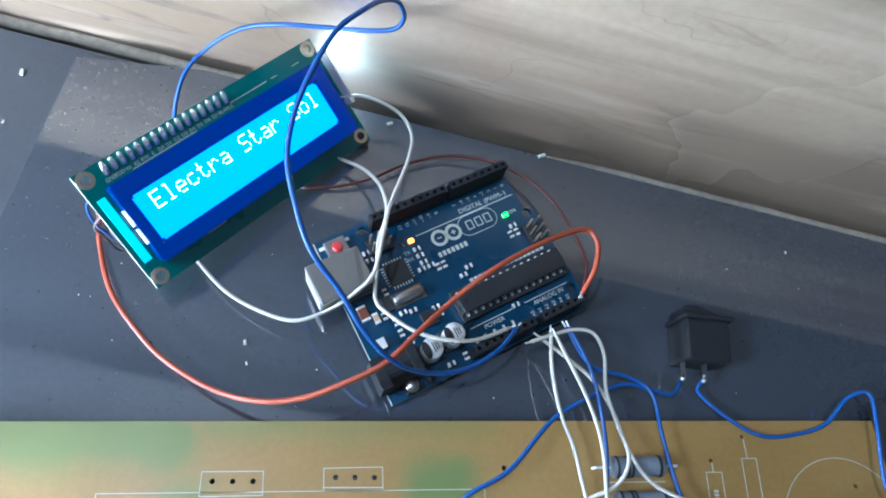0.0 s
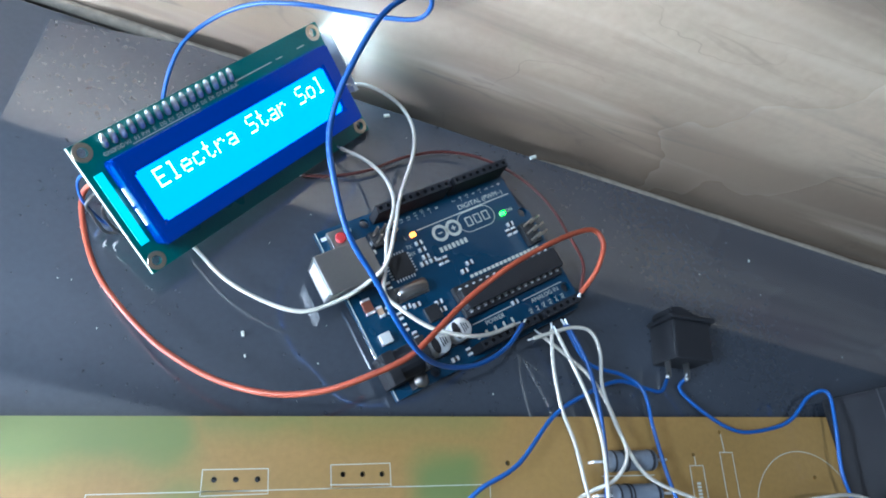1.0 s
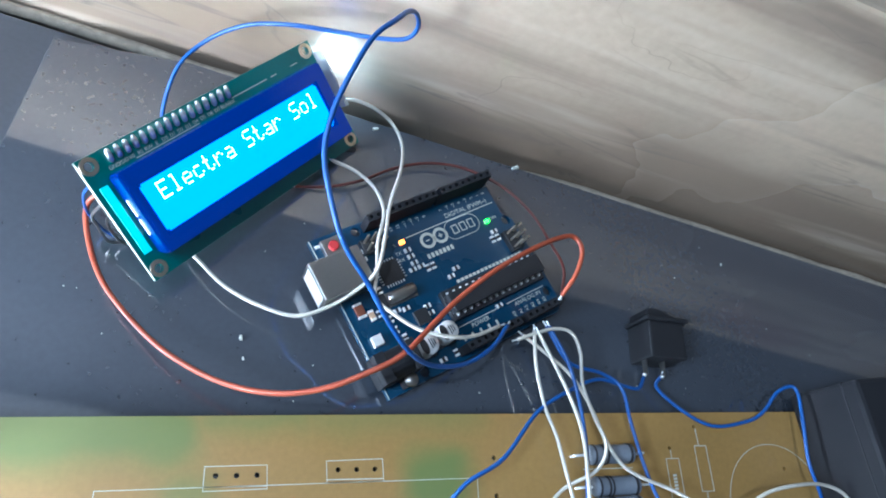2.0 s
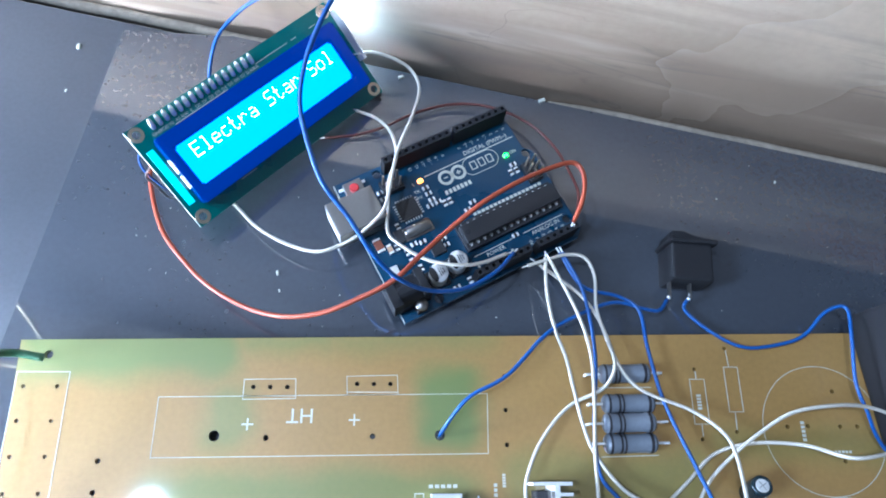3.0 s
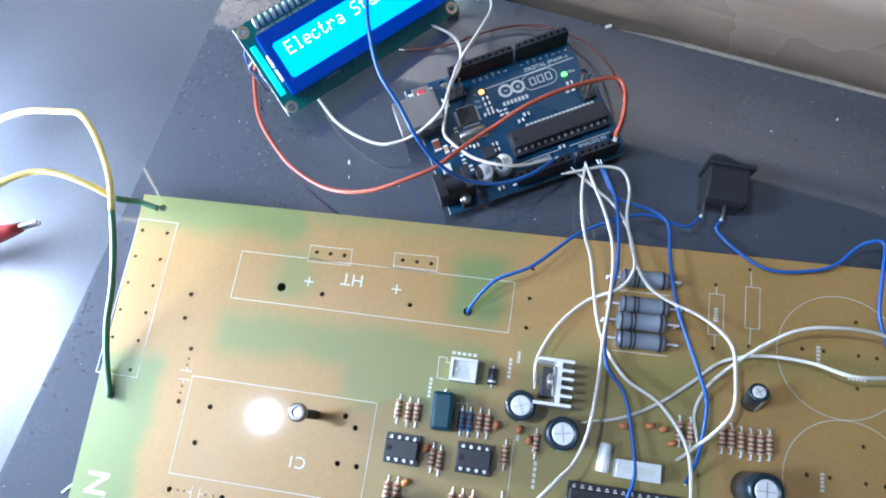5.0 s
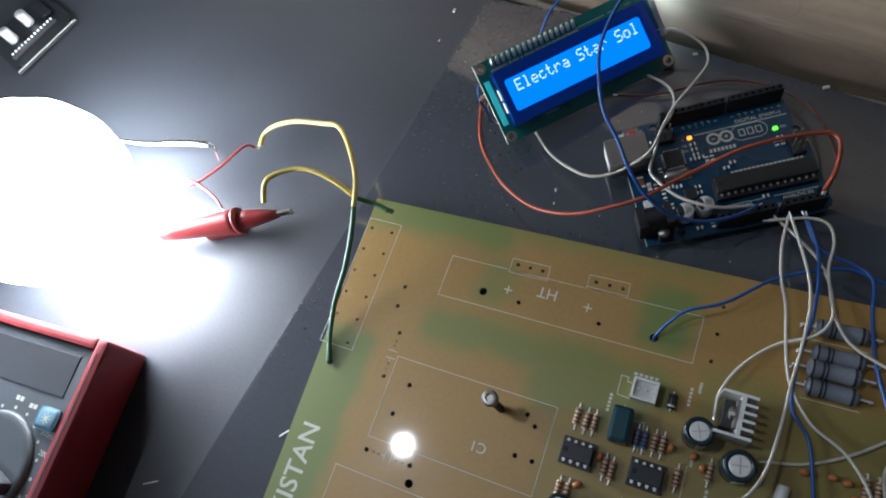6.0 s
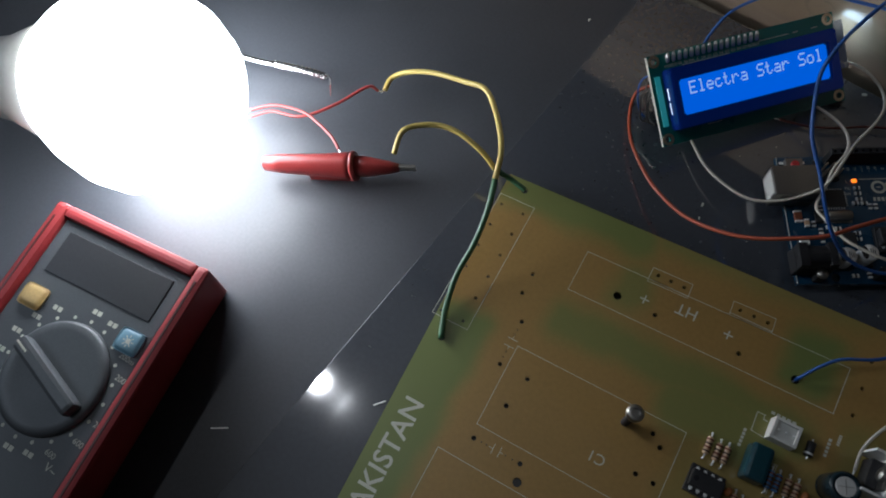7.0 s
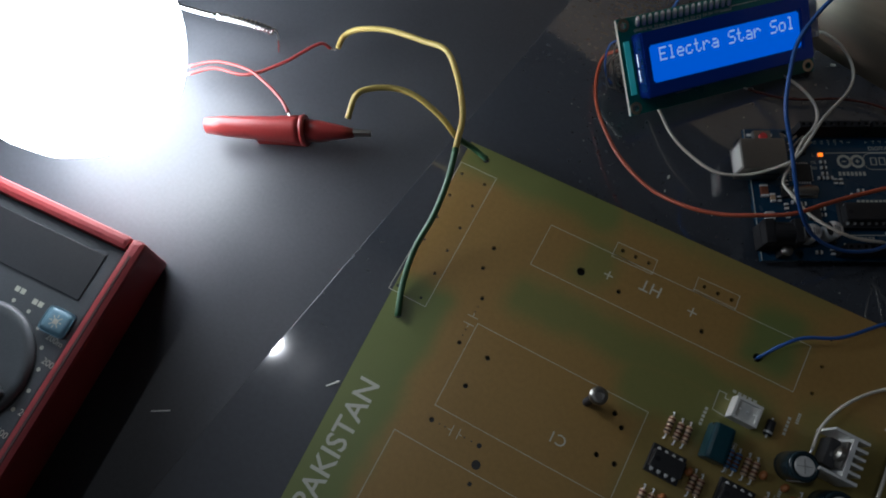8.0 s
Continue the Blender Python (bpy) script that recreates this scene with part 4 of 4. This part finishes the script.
bmesh.ops.bevel(rocker, geom=rocker.edges[:], offset=0.0004, segments=2, affect="EDGES")
part("rocker", rocker, M_SATIN, switch)
part("clip_wing", boxes((6.6, 7.6, -7.0, 3.6, 3.5, 9.5), bevel=0.3), M_SATIN, switch)
for x in (-6.2, 0.6):
    blade = drilled_board([(-12.8, 6.6), (-7.4, 6.2), (-7.4, 8.8), (-12.4, 8.6), (-12.8, 8.2)], [(-11.2, 7.5, 0.5)], 0.4)
    bmesh.ops.transform(blade, matrix=Matrix(((0, 0, 1, x / 1000), (1, 0, 0, 0), (0, 1, 0, 0), (0, 0, 0, 1))), verts=blade.verts)
    t = part("terminal", blade, M_STEEL, switch, "tinned flat terminal")
    part("solder", lathe([(0, 0), (0.6, 0.3), (0.8, 0.8), (0.6, 1.4), (0, 1.6)], 10, pose(*mm(x - 0.3, -12.4, 6.2))), M_SOLDER, t, smooth=True)

# ---- the black box at the board's end ----
case = thing("black_case", pose(*mm(207.5, -8.8, BOARD_Z), 0, 0, 5.0), "matt black plastic case standing on the circuit board", "case")
part("shell", boxes((0, 72, 0, 47, 0.0, 28.0), bevel=1.6), M_SATIN, case)
# slightly paler strip painted in for the highlight near the upper edge
part("sheen_strip", boxes((-0.15, 72.15, -0.15, 47.15, 22.0, 22.5)), M_BLACK, case)
part("bare_end", lathe([(0, 0), (1.0, 0.2), (0.9, 3), (0.5, 5), (0, 5.2)], 10, pose(*mm(-2.5, 3.0, 13), 60, 0, 30)), M_BAREWIRE, case, "twisted bare copper wire ends")


# ---- the lamp, its leads and clip ----
bulb = thing("light_bulb", pose(*mm(-214, -24, -3), 0, 0, 20), "large lit white light bulb lying on the table", "light bulb")
LIE = pose(0, 0, 0.042, 0, 90, 0)
part("diffuser", lathe([(26, -20), (34, -9), (40, 3), (42, 14), (40, 27), (34.5, 38), (25.5, 47), (13, 52.5), (0, 54)], 48, LIE), M_BULB, bulb, "glowing white dome", smooth=True)
part("housing", lathe([(0, -62), (14, -62), (15, -58), (18, -40), (26, -20.2), (0, -20.2)], 40, LIE), M_WHITE, bulb, smooth=True)
part("screw_cap", lathe([(0, -88), (5, -88), (9, -84)] + [(13 - (k % 2) * 0.9, -83 + k * 1.7) for k in range(12)] + [(13.4, -62), (0, -62)], 28, LIE), M_STEEL, bulb)

coil = []
for k in range(240):
    f, a = k / 239, k * 0.66
    c = Vector((-183 + 25 * f, 30.6 + 6.4 * f - 1.4 * f ** 4, 6 - 1.5 * f))
    coil.append((c.x, c.y + 1.5 * math.cos(a), c.z + 1.5 * math.sin(a)))
coil += [(-156, 36.2, 4), (-154.6, 34.0, 3), (-154, 31.2, -1.5)]
spring = thing("coil_spring", pose(0, 0, 0), "bright coiled metal spring lying on the table", "spring")
part("coil", tube(coil, 0.42, 6), M_SPRING, spring)
part("shank", tube(smooth_path([(-212, 26.5, 6), (-204, 27, 6), (-193, 28.4, 6), (-182, 30.6, 6)], 4), 1.3, 8), M_SPRING, spring, smooth=True)

clip = thing("crocodile_clip", pose(*mm(-121, 0.4, 8.0), 0, 0, 24), "red crocodile clip with steel jaws", "clip")
part("boot", lathe([(0, -38), (3.4, -37.6), (4.4, -30), (5.4, -10), (6.2, -2), (6.4, 1), (0, 1)], 20, pose(0, 0, 0, 0, 90, 0) @ Matrix.Diagonal((1.15, 0.85, 1, 1))), M_CLIPRED, clip, smooth=True)
part("collar", lathe([(0, 0.8), (6.6, 0.8), (6.9, 1.6), (6.6, 2.6), (0, 2.6)], 20, pose(0, 0, 0, 0, 90, 0) @ Matrix.Diagonal((1.15, 0.85, 1, 1))), M_CLIPRED, clip, smooth=True)
part("nose", lathe([(0, 2.4), (5.6, 2.4), (5.2, 8), (3.2, 17), (2.2, 21), (0, 21.4)], 18, pose(0, 0, 0, 0, 90, 0) @ Matrix.Diagonal((1.0, 0.75, 1, 1))), M_CLIPRED, clip, smooth=True)
part("jaw", boxes((18, 28.0, -0.7, 0.7, -1.4, -0.3), bevel=0.25), M_STEEL, clip)
part("jaw", boxes((18, 28.0, -0.7, 0.7, 0.9, 1.9), bevel=0.25), M_STEEL, clip)
part("foot_rib", boxes((-20, 0, -1.5, 1.5, -11, -5), bevel=0.4), M_CLIPRED, clip)

# ---- the multimeter ----
meter = thing("multimeter", pose(*mm(-165.5, -118, -3), 0, 0, 3.5), "grey digital multimeter in a red rubber holster", "multimeter")
def leaning(bm):
    for v in bm.verts:
        v.co.x *= 0.74 + 0.26 * max(0.0, v.co.z) / 0.036
    return bm


shell = part("holster", leaning(boxes((-36.5, -31, -95, 48, 0, 36), (31, 36.5, -95, 48, 0, 36), (-31, 31, 43, 48, 0, 36), (-31, 31, -95, -89, 0, 36), bevel=1.8)), M_REDPLASTIC, meter, "red rubber holster")
# raised darker red strips draw the shade of a groove along the rim
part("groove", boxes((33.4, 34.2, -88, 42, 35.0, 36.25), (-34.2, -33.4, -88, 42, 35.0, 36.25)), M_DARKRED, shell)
part("face", leaning(boxes((-30.8, 30.8, -88.8, 42.8, 0.5, 33.4), bevel=0.8)), M_METER, meter, "dark grey front")
DC = (5.0, -9.0)
dial = part("dial", lathe([(0, 33.4), (20.6, 33.4), (20.4, 34.6), (19.0, 35.6), (17.0, 35.4), (0, 35.2)], 48, Matrix.Translation(mm(*DC, 0))), M_METER, meter, "round rotary dial", smooth=True)
part("grip", boxes((-3.0, 3.0, -17.5, 17.5, 35.0, 40.5), bevel=1.6), M_METER, dial, at=pose(*mm(*DC, 0), 0, 0, 70))
part("pointer", boxes((-0.35, 0.35, 11, 17, 40.5, 40.6)), M_SILK, dial, at=pose(*mm(*DC, 0), 0, 0, 70))
for x, y, m, nm in ((23.2, 13.2, M_KEYBLUE, "pale blue key"), (-21.5, 12.0, M_KEYYELLOW, "pale yellow key")):
    part("key", boxes((x - 5.0, x + 5.0, y - 4.4, y + 4.4, 33.0, 35.2), bevel=2.0), m, meter, nm, smooth=True)
sun = boxes((-0.9, 0.9, -0.9, 0.9, 35.2, 35.28))
for k in range(8):
    box(sun, 1.3, 2.3, -0.18, 0.18, 35.2, 35.28, m=pose(0, 0, 0, 0, 0, 45 * k))
part("printed_symbol", sun, M_SILK, meter, at=pose(*mm(23.2, 13.2, 0)))
for k in range(20):
    a = radians(90 - k * 18)
    part("printed_dot", shared("meter_dot", lambda: lathe([(0, 0), (0.7, 0), (0.7, 0.06), (0, 0.06)], 12), M_SILK), M_SILK, meter, at=pose(*mm(DC[0] + 22.2 * math.cos(a), DC[1] + 22.2 * math.sin(a), 33.42)))
for w, k in (("200m", 3), ("2000m", 4), ("20", 5), ("200", 6), ("600", 7), ("600", 8.2)):
    a = radians(90 - k * 18 + 3)
    lettering(w, 3.0, M_SILK, meter, pose(*mm(DC[0] + 26.4 * math.cos(a), DC[1] + 26.4 * math.sin(a), 33.45), 0, 0, -6))
lettering("V=", 4.0, M_SILK, meter, pose(*mm(DC[0] + 27.0, DC[1] + 0.5, 33.45), 0, 0, -6))
lettering("V~", 4.0, M_SILK, meter, pose(*mm(DC[0] + 18.5, DC[1] - 25.5, 33.45), 0, 0, -6))
for k in (0, 1, 2, 9, 10, 11, 12, 13, 14, 15, 16, 17, 18):
    a = radians(90 - k * 18)
    cx, cy = DC[0] + 26 * math.cos(a), DC[1] + 26 * math.sin(a)
    part("printed_marking", boxes((cx - 2, cx - 0.3, cy - 0.9, cy + 0.9, 33.42, 33.48), (cx + 0.2, cx + 2, cy - 0.9, cy + 0.9, 33.42, 33.48)), M_SILK, meter)
part("display_window", boxes((-25, 25, 22, 39, 33.3, 33.8), bevel=0.3), M_BLACK, meter)


# ---- a spare module on the table beyond the lamp ----
module = thing("spare_module_board", pose(*mm(-326, 86, 0), 0, 0, -22.5), "small black module board with a bright pin row", "circuit board")
part("circuit_board", drilled_board(rect(-22, 22, -24, 22), [(-19, -21, 1.4), (19, -21, 1.4), (-19, 19, 1.4), (19, 19, 1.4)], 1.6), M_BLACK, module)
part("board_edge", boxes((21.0, 21.9, -23.8, 21.8, 0.02, 0.3)), M_SILK, module)
strip = part("pin_strip", boxes((8.4, 11.0, -20, 14, 0.02, 2.6), bevel=0.2), M_BLACK, module)
for k in range(13):
    part("pin", shared("module_pin", lambda: boxes((-0.35, 0.35, -0.6, 0.6, 2.6, 3.6), bevel=0.1), M_TIN), M_TIN, strip, at=pose(*mm(9.7, -18.3 + k * 2.54, 0)))
for x, y in ((-4, -12), (-6, 2)):
    part("capacitor", lathe([(0, 0.02), (3.2, 0.02), (3.3, 1), (3.3, 8.4), (3.0, 9), (0, 9)], 20), M_ALU, module, "silver can capacitor", pose(*mm(x, y, 0)), True)
part("chip", boxes((-14, 2, 10, 16, 0.02, 2.4), bevel=0.2), M_BLACK, module)
for x, y in ((-18, -16), (18, -16), (-18, 16), (18, 16)):
    part("solder_joint", shared("module_solder", lambda: lathe([(0, -3.0), (0.7, -2.95), (0.8, -2.2), (1.3, -1.6), (0, -1.5)], 10), M_SOLDER, True), M_SOLDER, module, at=pose(*mm(x, y, 0)))


# ---- loose wires ----
def wire(name, points, radius, material, label, group="loose wires", ends=True):
    w = thing(name, pose(0, 0, 0), label, "wire", group)
    path = [(x, y, max(z, radius)) for x, y, z in points]
    part("insulation", tube(smooth_path([Vector(p) for p in path]), radius, 8), material, w, smooth=True)
    if ends:
        for a, b in ((path[0], path[1]), (path[-1], path[-2])):
            d = (Vector(a) - Vector(b)).normalized()
            part("bare_tip", tube([Vector(a) - d * 0.5, Vector(a) + d * 2.0], radius * 0.5, 6), M_TIN, w)
    return w


wire("red_wire", [(-25, 90, 9), (-30, 87, 4), (-28, 76, 3), (-22, 63, 6), (-12, 51, 9), (-3, 43, 12), (9, 36, 16), (21, 32, 23), (32, 32, 28), (42, 35, 32), (52, 40, 34), (60, 48, 34), (68, 56, 33), (78, 64, 35), (89, 71, 35), (100, 77, 33), (107, 79, 32), (110, 75, 31), (111, 70, 24), (110, 66, 16)], 0.74, M_REDWIRE, "long red wire looping from the display to the controller board")
wire("white_wire", [(-1, 74, 6), (8, 65, 7), (18, 59, 9), (28, 56, 11), (37, 59, 12), (44, 63, 16), (49, 68, 20), (51, 78, 22), (53, 89, 20), (58, 105, 16), (60, 118, 10), (57, 126, 9), (50.5, 128.5, 12), (43.5, 129.5, 13.5), (38.5, 129, 13)], 0.58, M_WHITEWIRE, "white wire running round the data socket to the display")
wire("white_wire", [(38, 111, 5), (45, 107, 7), (50, 100, 11), (52, 92, 15), (52, 86, 16), (50, 78, 17), (50, 70, 16), (50, 62, 14), (54, 57, 16), (62, 52, 17), (71, 50, 18), (79, 51, 17), (88, 55, 15)], 0.58, M_WHITEWIRE, "white wire from the display to a power pin")
wire("blue_wire", [(-6, 108, 6), (-14, 118, 2.5), (-11, 130, 14), (-3, 137, 21), (8, 137, 31), (20, 134, 38), (33, 132, 41), (44, 129, 45), (51, 128, 48), (53, 128, 53), (51, 127, 59), (47, 122, 65), (42, 113, 71), (36, 106, 71), (31, 96, 68), (28, 88, 64), (27, 80, 60), (29, 71, 57), (33, 61, 53), (40, 53, 48), (46, 45, 44), (53, 40, 37), (62, 39, 28), (73, 41, 23), (83, 47, 20), (90, 55, 16)], 0.66, M_BLUEWIRE, "blue wire looping high over the display")
wire("dark_red_wire", [(27, 102, 1), (38, 103, 2), (48, 106, 3), (59, 112, 3), (72, 116, 3), (85, 115, 4), (98, 109, 5), (107, 99, 7), (112, 86, 10), (113, 76, 14), (111, 67, 14)], 0.5, M_DARKRED, "thin dark red wire curving behind the controller board")
wire("white_wire", [(101, 55, 12), (101, 44, 11), (103, 32, 10), (106, 23, 10), (108, 12, 10), (110, 2, 10), (113, -6, 10), (120, -16, 12), (131, -23, 14), (139, -35, 16), (140, -50, 19), (140, -62, 13), (138, -74, 5.8)], 0.58, M_WHITEWIRE, "white wire crossing the ochre circuit board")
wire("white_wire", [(98, 54, 10), (106, 48, 10), (113, 42, 10), (118, 34, 10), (121, 22, 12.4), (125, 15, 12.8), (131, 11, 13), (143, 6, 14), (150, -2, 19), (150, -13, 24), (149, -23, 25), (145, -30, 20), (142, -34, 14), (140, -37, 9), (139, -38.5, 5.5)], 0.58, M_WHITEWIRE, "white wire crossing the ochre circuit board")
wire("white_wire", [(102, 54, 13), (110, 37, 12), (113, 24, 13), (113, 9, 13), (112, -5, 13), (111, -19, 16), (109, -34, 19), (105, -44, 23), (99, -51, 27), (90, -63, 23), (82, -80, 12), (78, -94, 5.8)], 0.58, M_WHITEWIRE, "white wire crossing the ochre circuit board")
wire("white_wire", [(95, 52, 12), (101, 54, 12), (108, 56, 12), (114, 55, 12), (117, 49, 11), (117, 39, 10), (119, 29, 11), (120, 20, 14), (116, 13, 13), (106, 8, 9), (97, -2, 9), (92, -13, 9), (92, -21, 8)], 0.58, M_WHITEWIRE, "white wire crossing the ochre circuit board")
wire("white_wire", [(208, -3, 17), (203, 4, 18), (194, 7, 19), (182, 7, 21), (170, 5, 20), (160, -1, 17), (152, -8, 13), (146, -15, 10), (143, -23, 8), (144, -31, 8)], 0.58, M_WHITEWIRE, "white wire crossing the ochre circuit board")
wire("white_wire", [(203, -5, 22), (184, -8, 25), (175, -4, 16), (162, -3, 11), (151, -6, 7), (142, -14, 6), (132, -22, 6), (121, -28, 6), (110, -31, 6)], 0.58, M_WHITEWIRE, "white wire crossing the ochre circuit board")
wire("blue_wire", [(66.9, -0.1, 4.4), (67.4, 0.8, 7), (71, 6, 11), (76, 11, 13), (87, 17, 13), (100, 30, 10), (110, 36, 10), (123, 41, 9), (133, 39, 9), (138, 38.5, 9), (141.8, 42.5, 7.5)], 0.62, M_BLUEWIRE, "blue wire crossing the ochre circuit board")
wire("blue_wire", [(106, 57, 11), (113, 46, 10), (125, 43, 9), (131, 38, 10), (132, 26, 11), (135, 9, 12), (142, -11, 14), (144, -21, 17), (143, -35, 15), (142.5, -41, 10), (142, -45, 5.5)], 0.62, M_BLUEWIRE, "blue wire crossing the ochre circuit board")
wire("blue_wire", [(107, 57, 11), (113, 43, 11), (115, 23, 11), (113, 2, 11), (114, -12, 10), (120, -20, 10), (123, -30, 10), (125, -44, 11.5), (123, -52, 13), (120, -62, 11), (117, -75, 5.8)], 0.62, M_BLUEWIRE, "blue wire crossing the ochre circuit board")
wire("blue_wire", [(149.6, 43.5, 6.5), (149.2, 40, 3.5), (157, 32, 5), (166, 27, 7), (178, 28, 8), (186, 31, 9), (193, 38, 11), (199, 39, 13), (198, 29, 14), (197, 15, 13), (199.5, 6, 12), (202, 0, 10), (205, -5, 9), (207, -9, 11)], 0.62, M_BLUEWIRE, "blue wire crossing the ochre circuit board")
YG1 = [(-50, 22, 10), (-57, 23, 12), (-63, 22, 17), (-70, 24, 22), (-81, 26, 25), (-90, 25, 26), (-98, 20, 27), (-101, 15, 27), (-101, 8, 22)]
YG2 = [(-51, -46, 6), (-55, -35, 7), (-57, -22, 10), (-56, -9, 15), (-57, 4, 19), (-60, 16, 21), (-64, 29, 23), (-74, 43, 22), (-83, 51, 21), (-94, 53, 17), (-110, 53, 14), (-122, 50, 11), (-128, 46, 8), (-128, 40, 7)]


def two_tone(points, split, label):
    w = thing("striped_wire", pose(0, 0, 0), label, "wire", "lamp leads")
    p = smooth_path([Vector(q) for q in points])
    k = split * 7
    part("green_insulation", tube(p[: k + 1], 1.15, 8), M_GREENWIRE, w, smooth=True)
    part("yellow_insulation", tube(p[k:], 1.15, 8), M_YELLOW, w, smooth=True)


two_tone(YG1, 2, "stiff green and yellow wire from the board's corner to the clip")
two_tone(YG2, 5, "stiff green and yellow wire arching from board to lamp lead")
wire("red_lead", [(-131, 39, 6), (-135, 37, 9), (-144, 23, 8), (-155, 12, 7), (-169, 9, 6), (-178, 3, 4)], 0.7, M_CLIPRED, "thin red lead of the lamp", "lamp leads")
wire("red_lead", [(-127, 3, 13), (-133, 7, 12), (-143, 11, 10), (-155, 14, 8), (-170, 12, 6), (-180, 6, 4)], 0.7, M_CLIPRED, "thin red lead from the clip to the lamp", "lamp leads")


# ---- crumbs on the table ----
def crumb(name, x, y, l, w, turn, label, material, z=0.0):
    ob = part(name, boxes((-l / 2, l / 2, -w / 2, w / 2, 0, w * 0.8), bevel=w * 0.25), material, None, label, pose(*mm(x, y, z), 0, 0, turn))
    return tagged(ob, category="debris", group="crumbs on the table")


crumb("cut_lead", -111.2, -115.2, 7.0, 0.5, 30, "short bright snipped wire lead", M_TIN, -3)
crumb("cut_lead", -60.5, -77.5, 5.0, 0.5, 48, "tiny bright snipped wire lead", M_TIN)
for x, y, l in ((-64.5, 138.6, 2.2), (106.0, 120.4, 2.6), (191.1, 89.5, 1.0), (-66, 120, 1.2), (53.6, 128.5, 2.0), (14, 52, 1.6), (15, 46, 1.0)):
    crumb("plaster_crumb", x, y, l, l * 0.5, x * 7, "small pale crumb of plaster", M_SILK, 0.0 if x > -50 else -3)


def specks(count, x0, x1, y0, y1):
    """Fine pale dust scattered on the sheet."""
    bm = bmesh.new()
    rnd = random.Random(4)
    for _ in range(count):
        x, y = rnd.uniform(x0, x1), rnd.uniform(y0, y1)
        if y > 134 - 0.2 * x or x < -35:
            continue
        r = rnd.choice((0.07, 0.09, 0.11, 0.17))
        box(bm, -r * rnd.uniform(1, 2.4), r, -r * 0.8, r, 0.01, r * 0.8, m=pose(*mm(x, y, 0), 0, 0, rnd.uniform(0, 180)))
    return bm


dust = part("dust", specks(45, -35, 260, 34, 138), M_SILK, None, "fine pale dust scattered on the dark sheet")
tagged(dust, category="dust", kind="stuff")
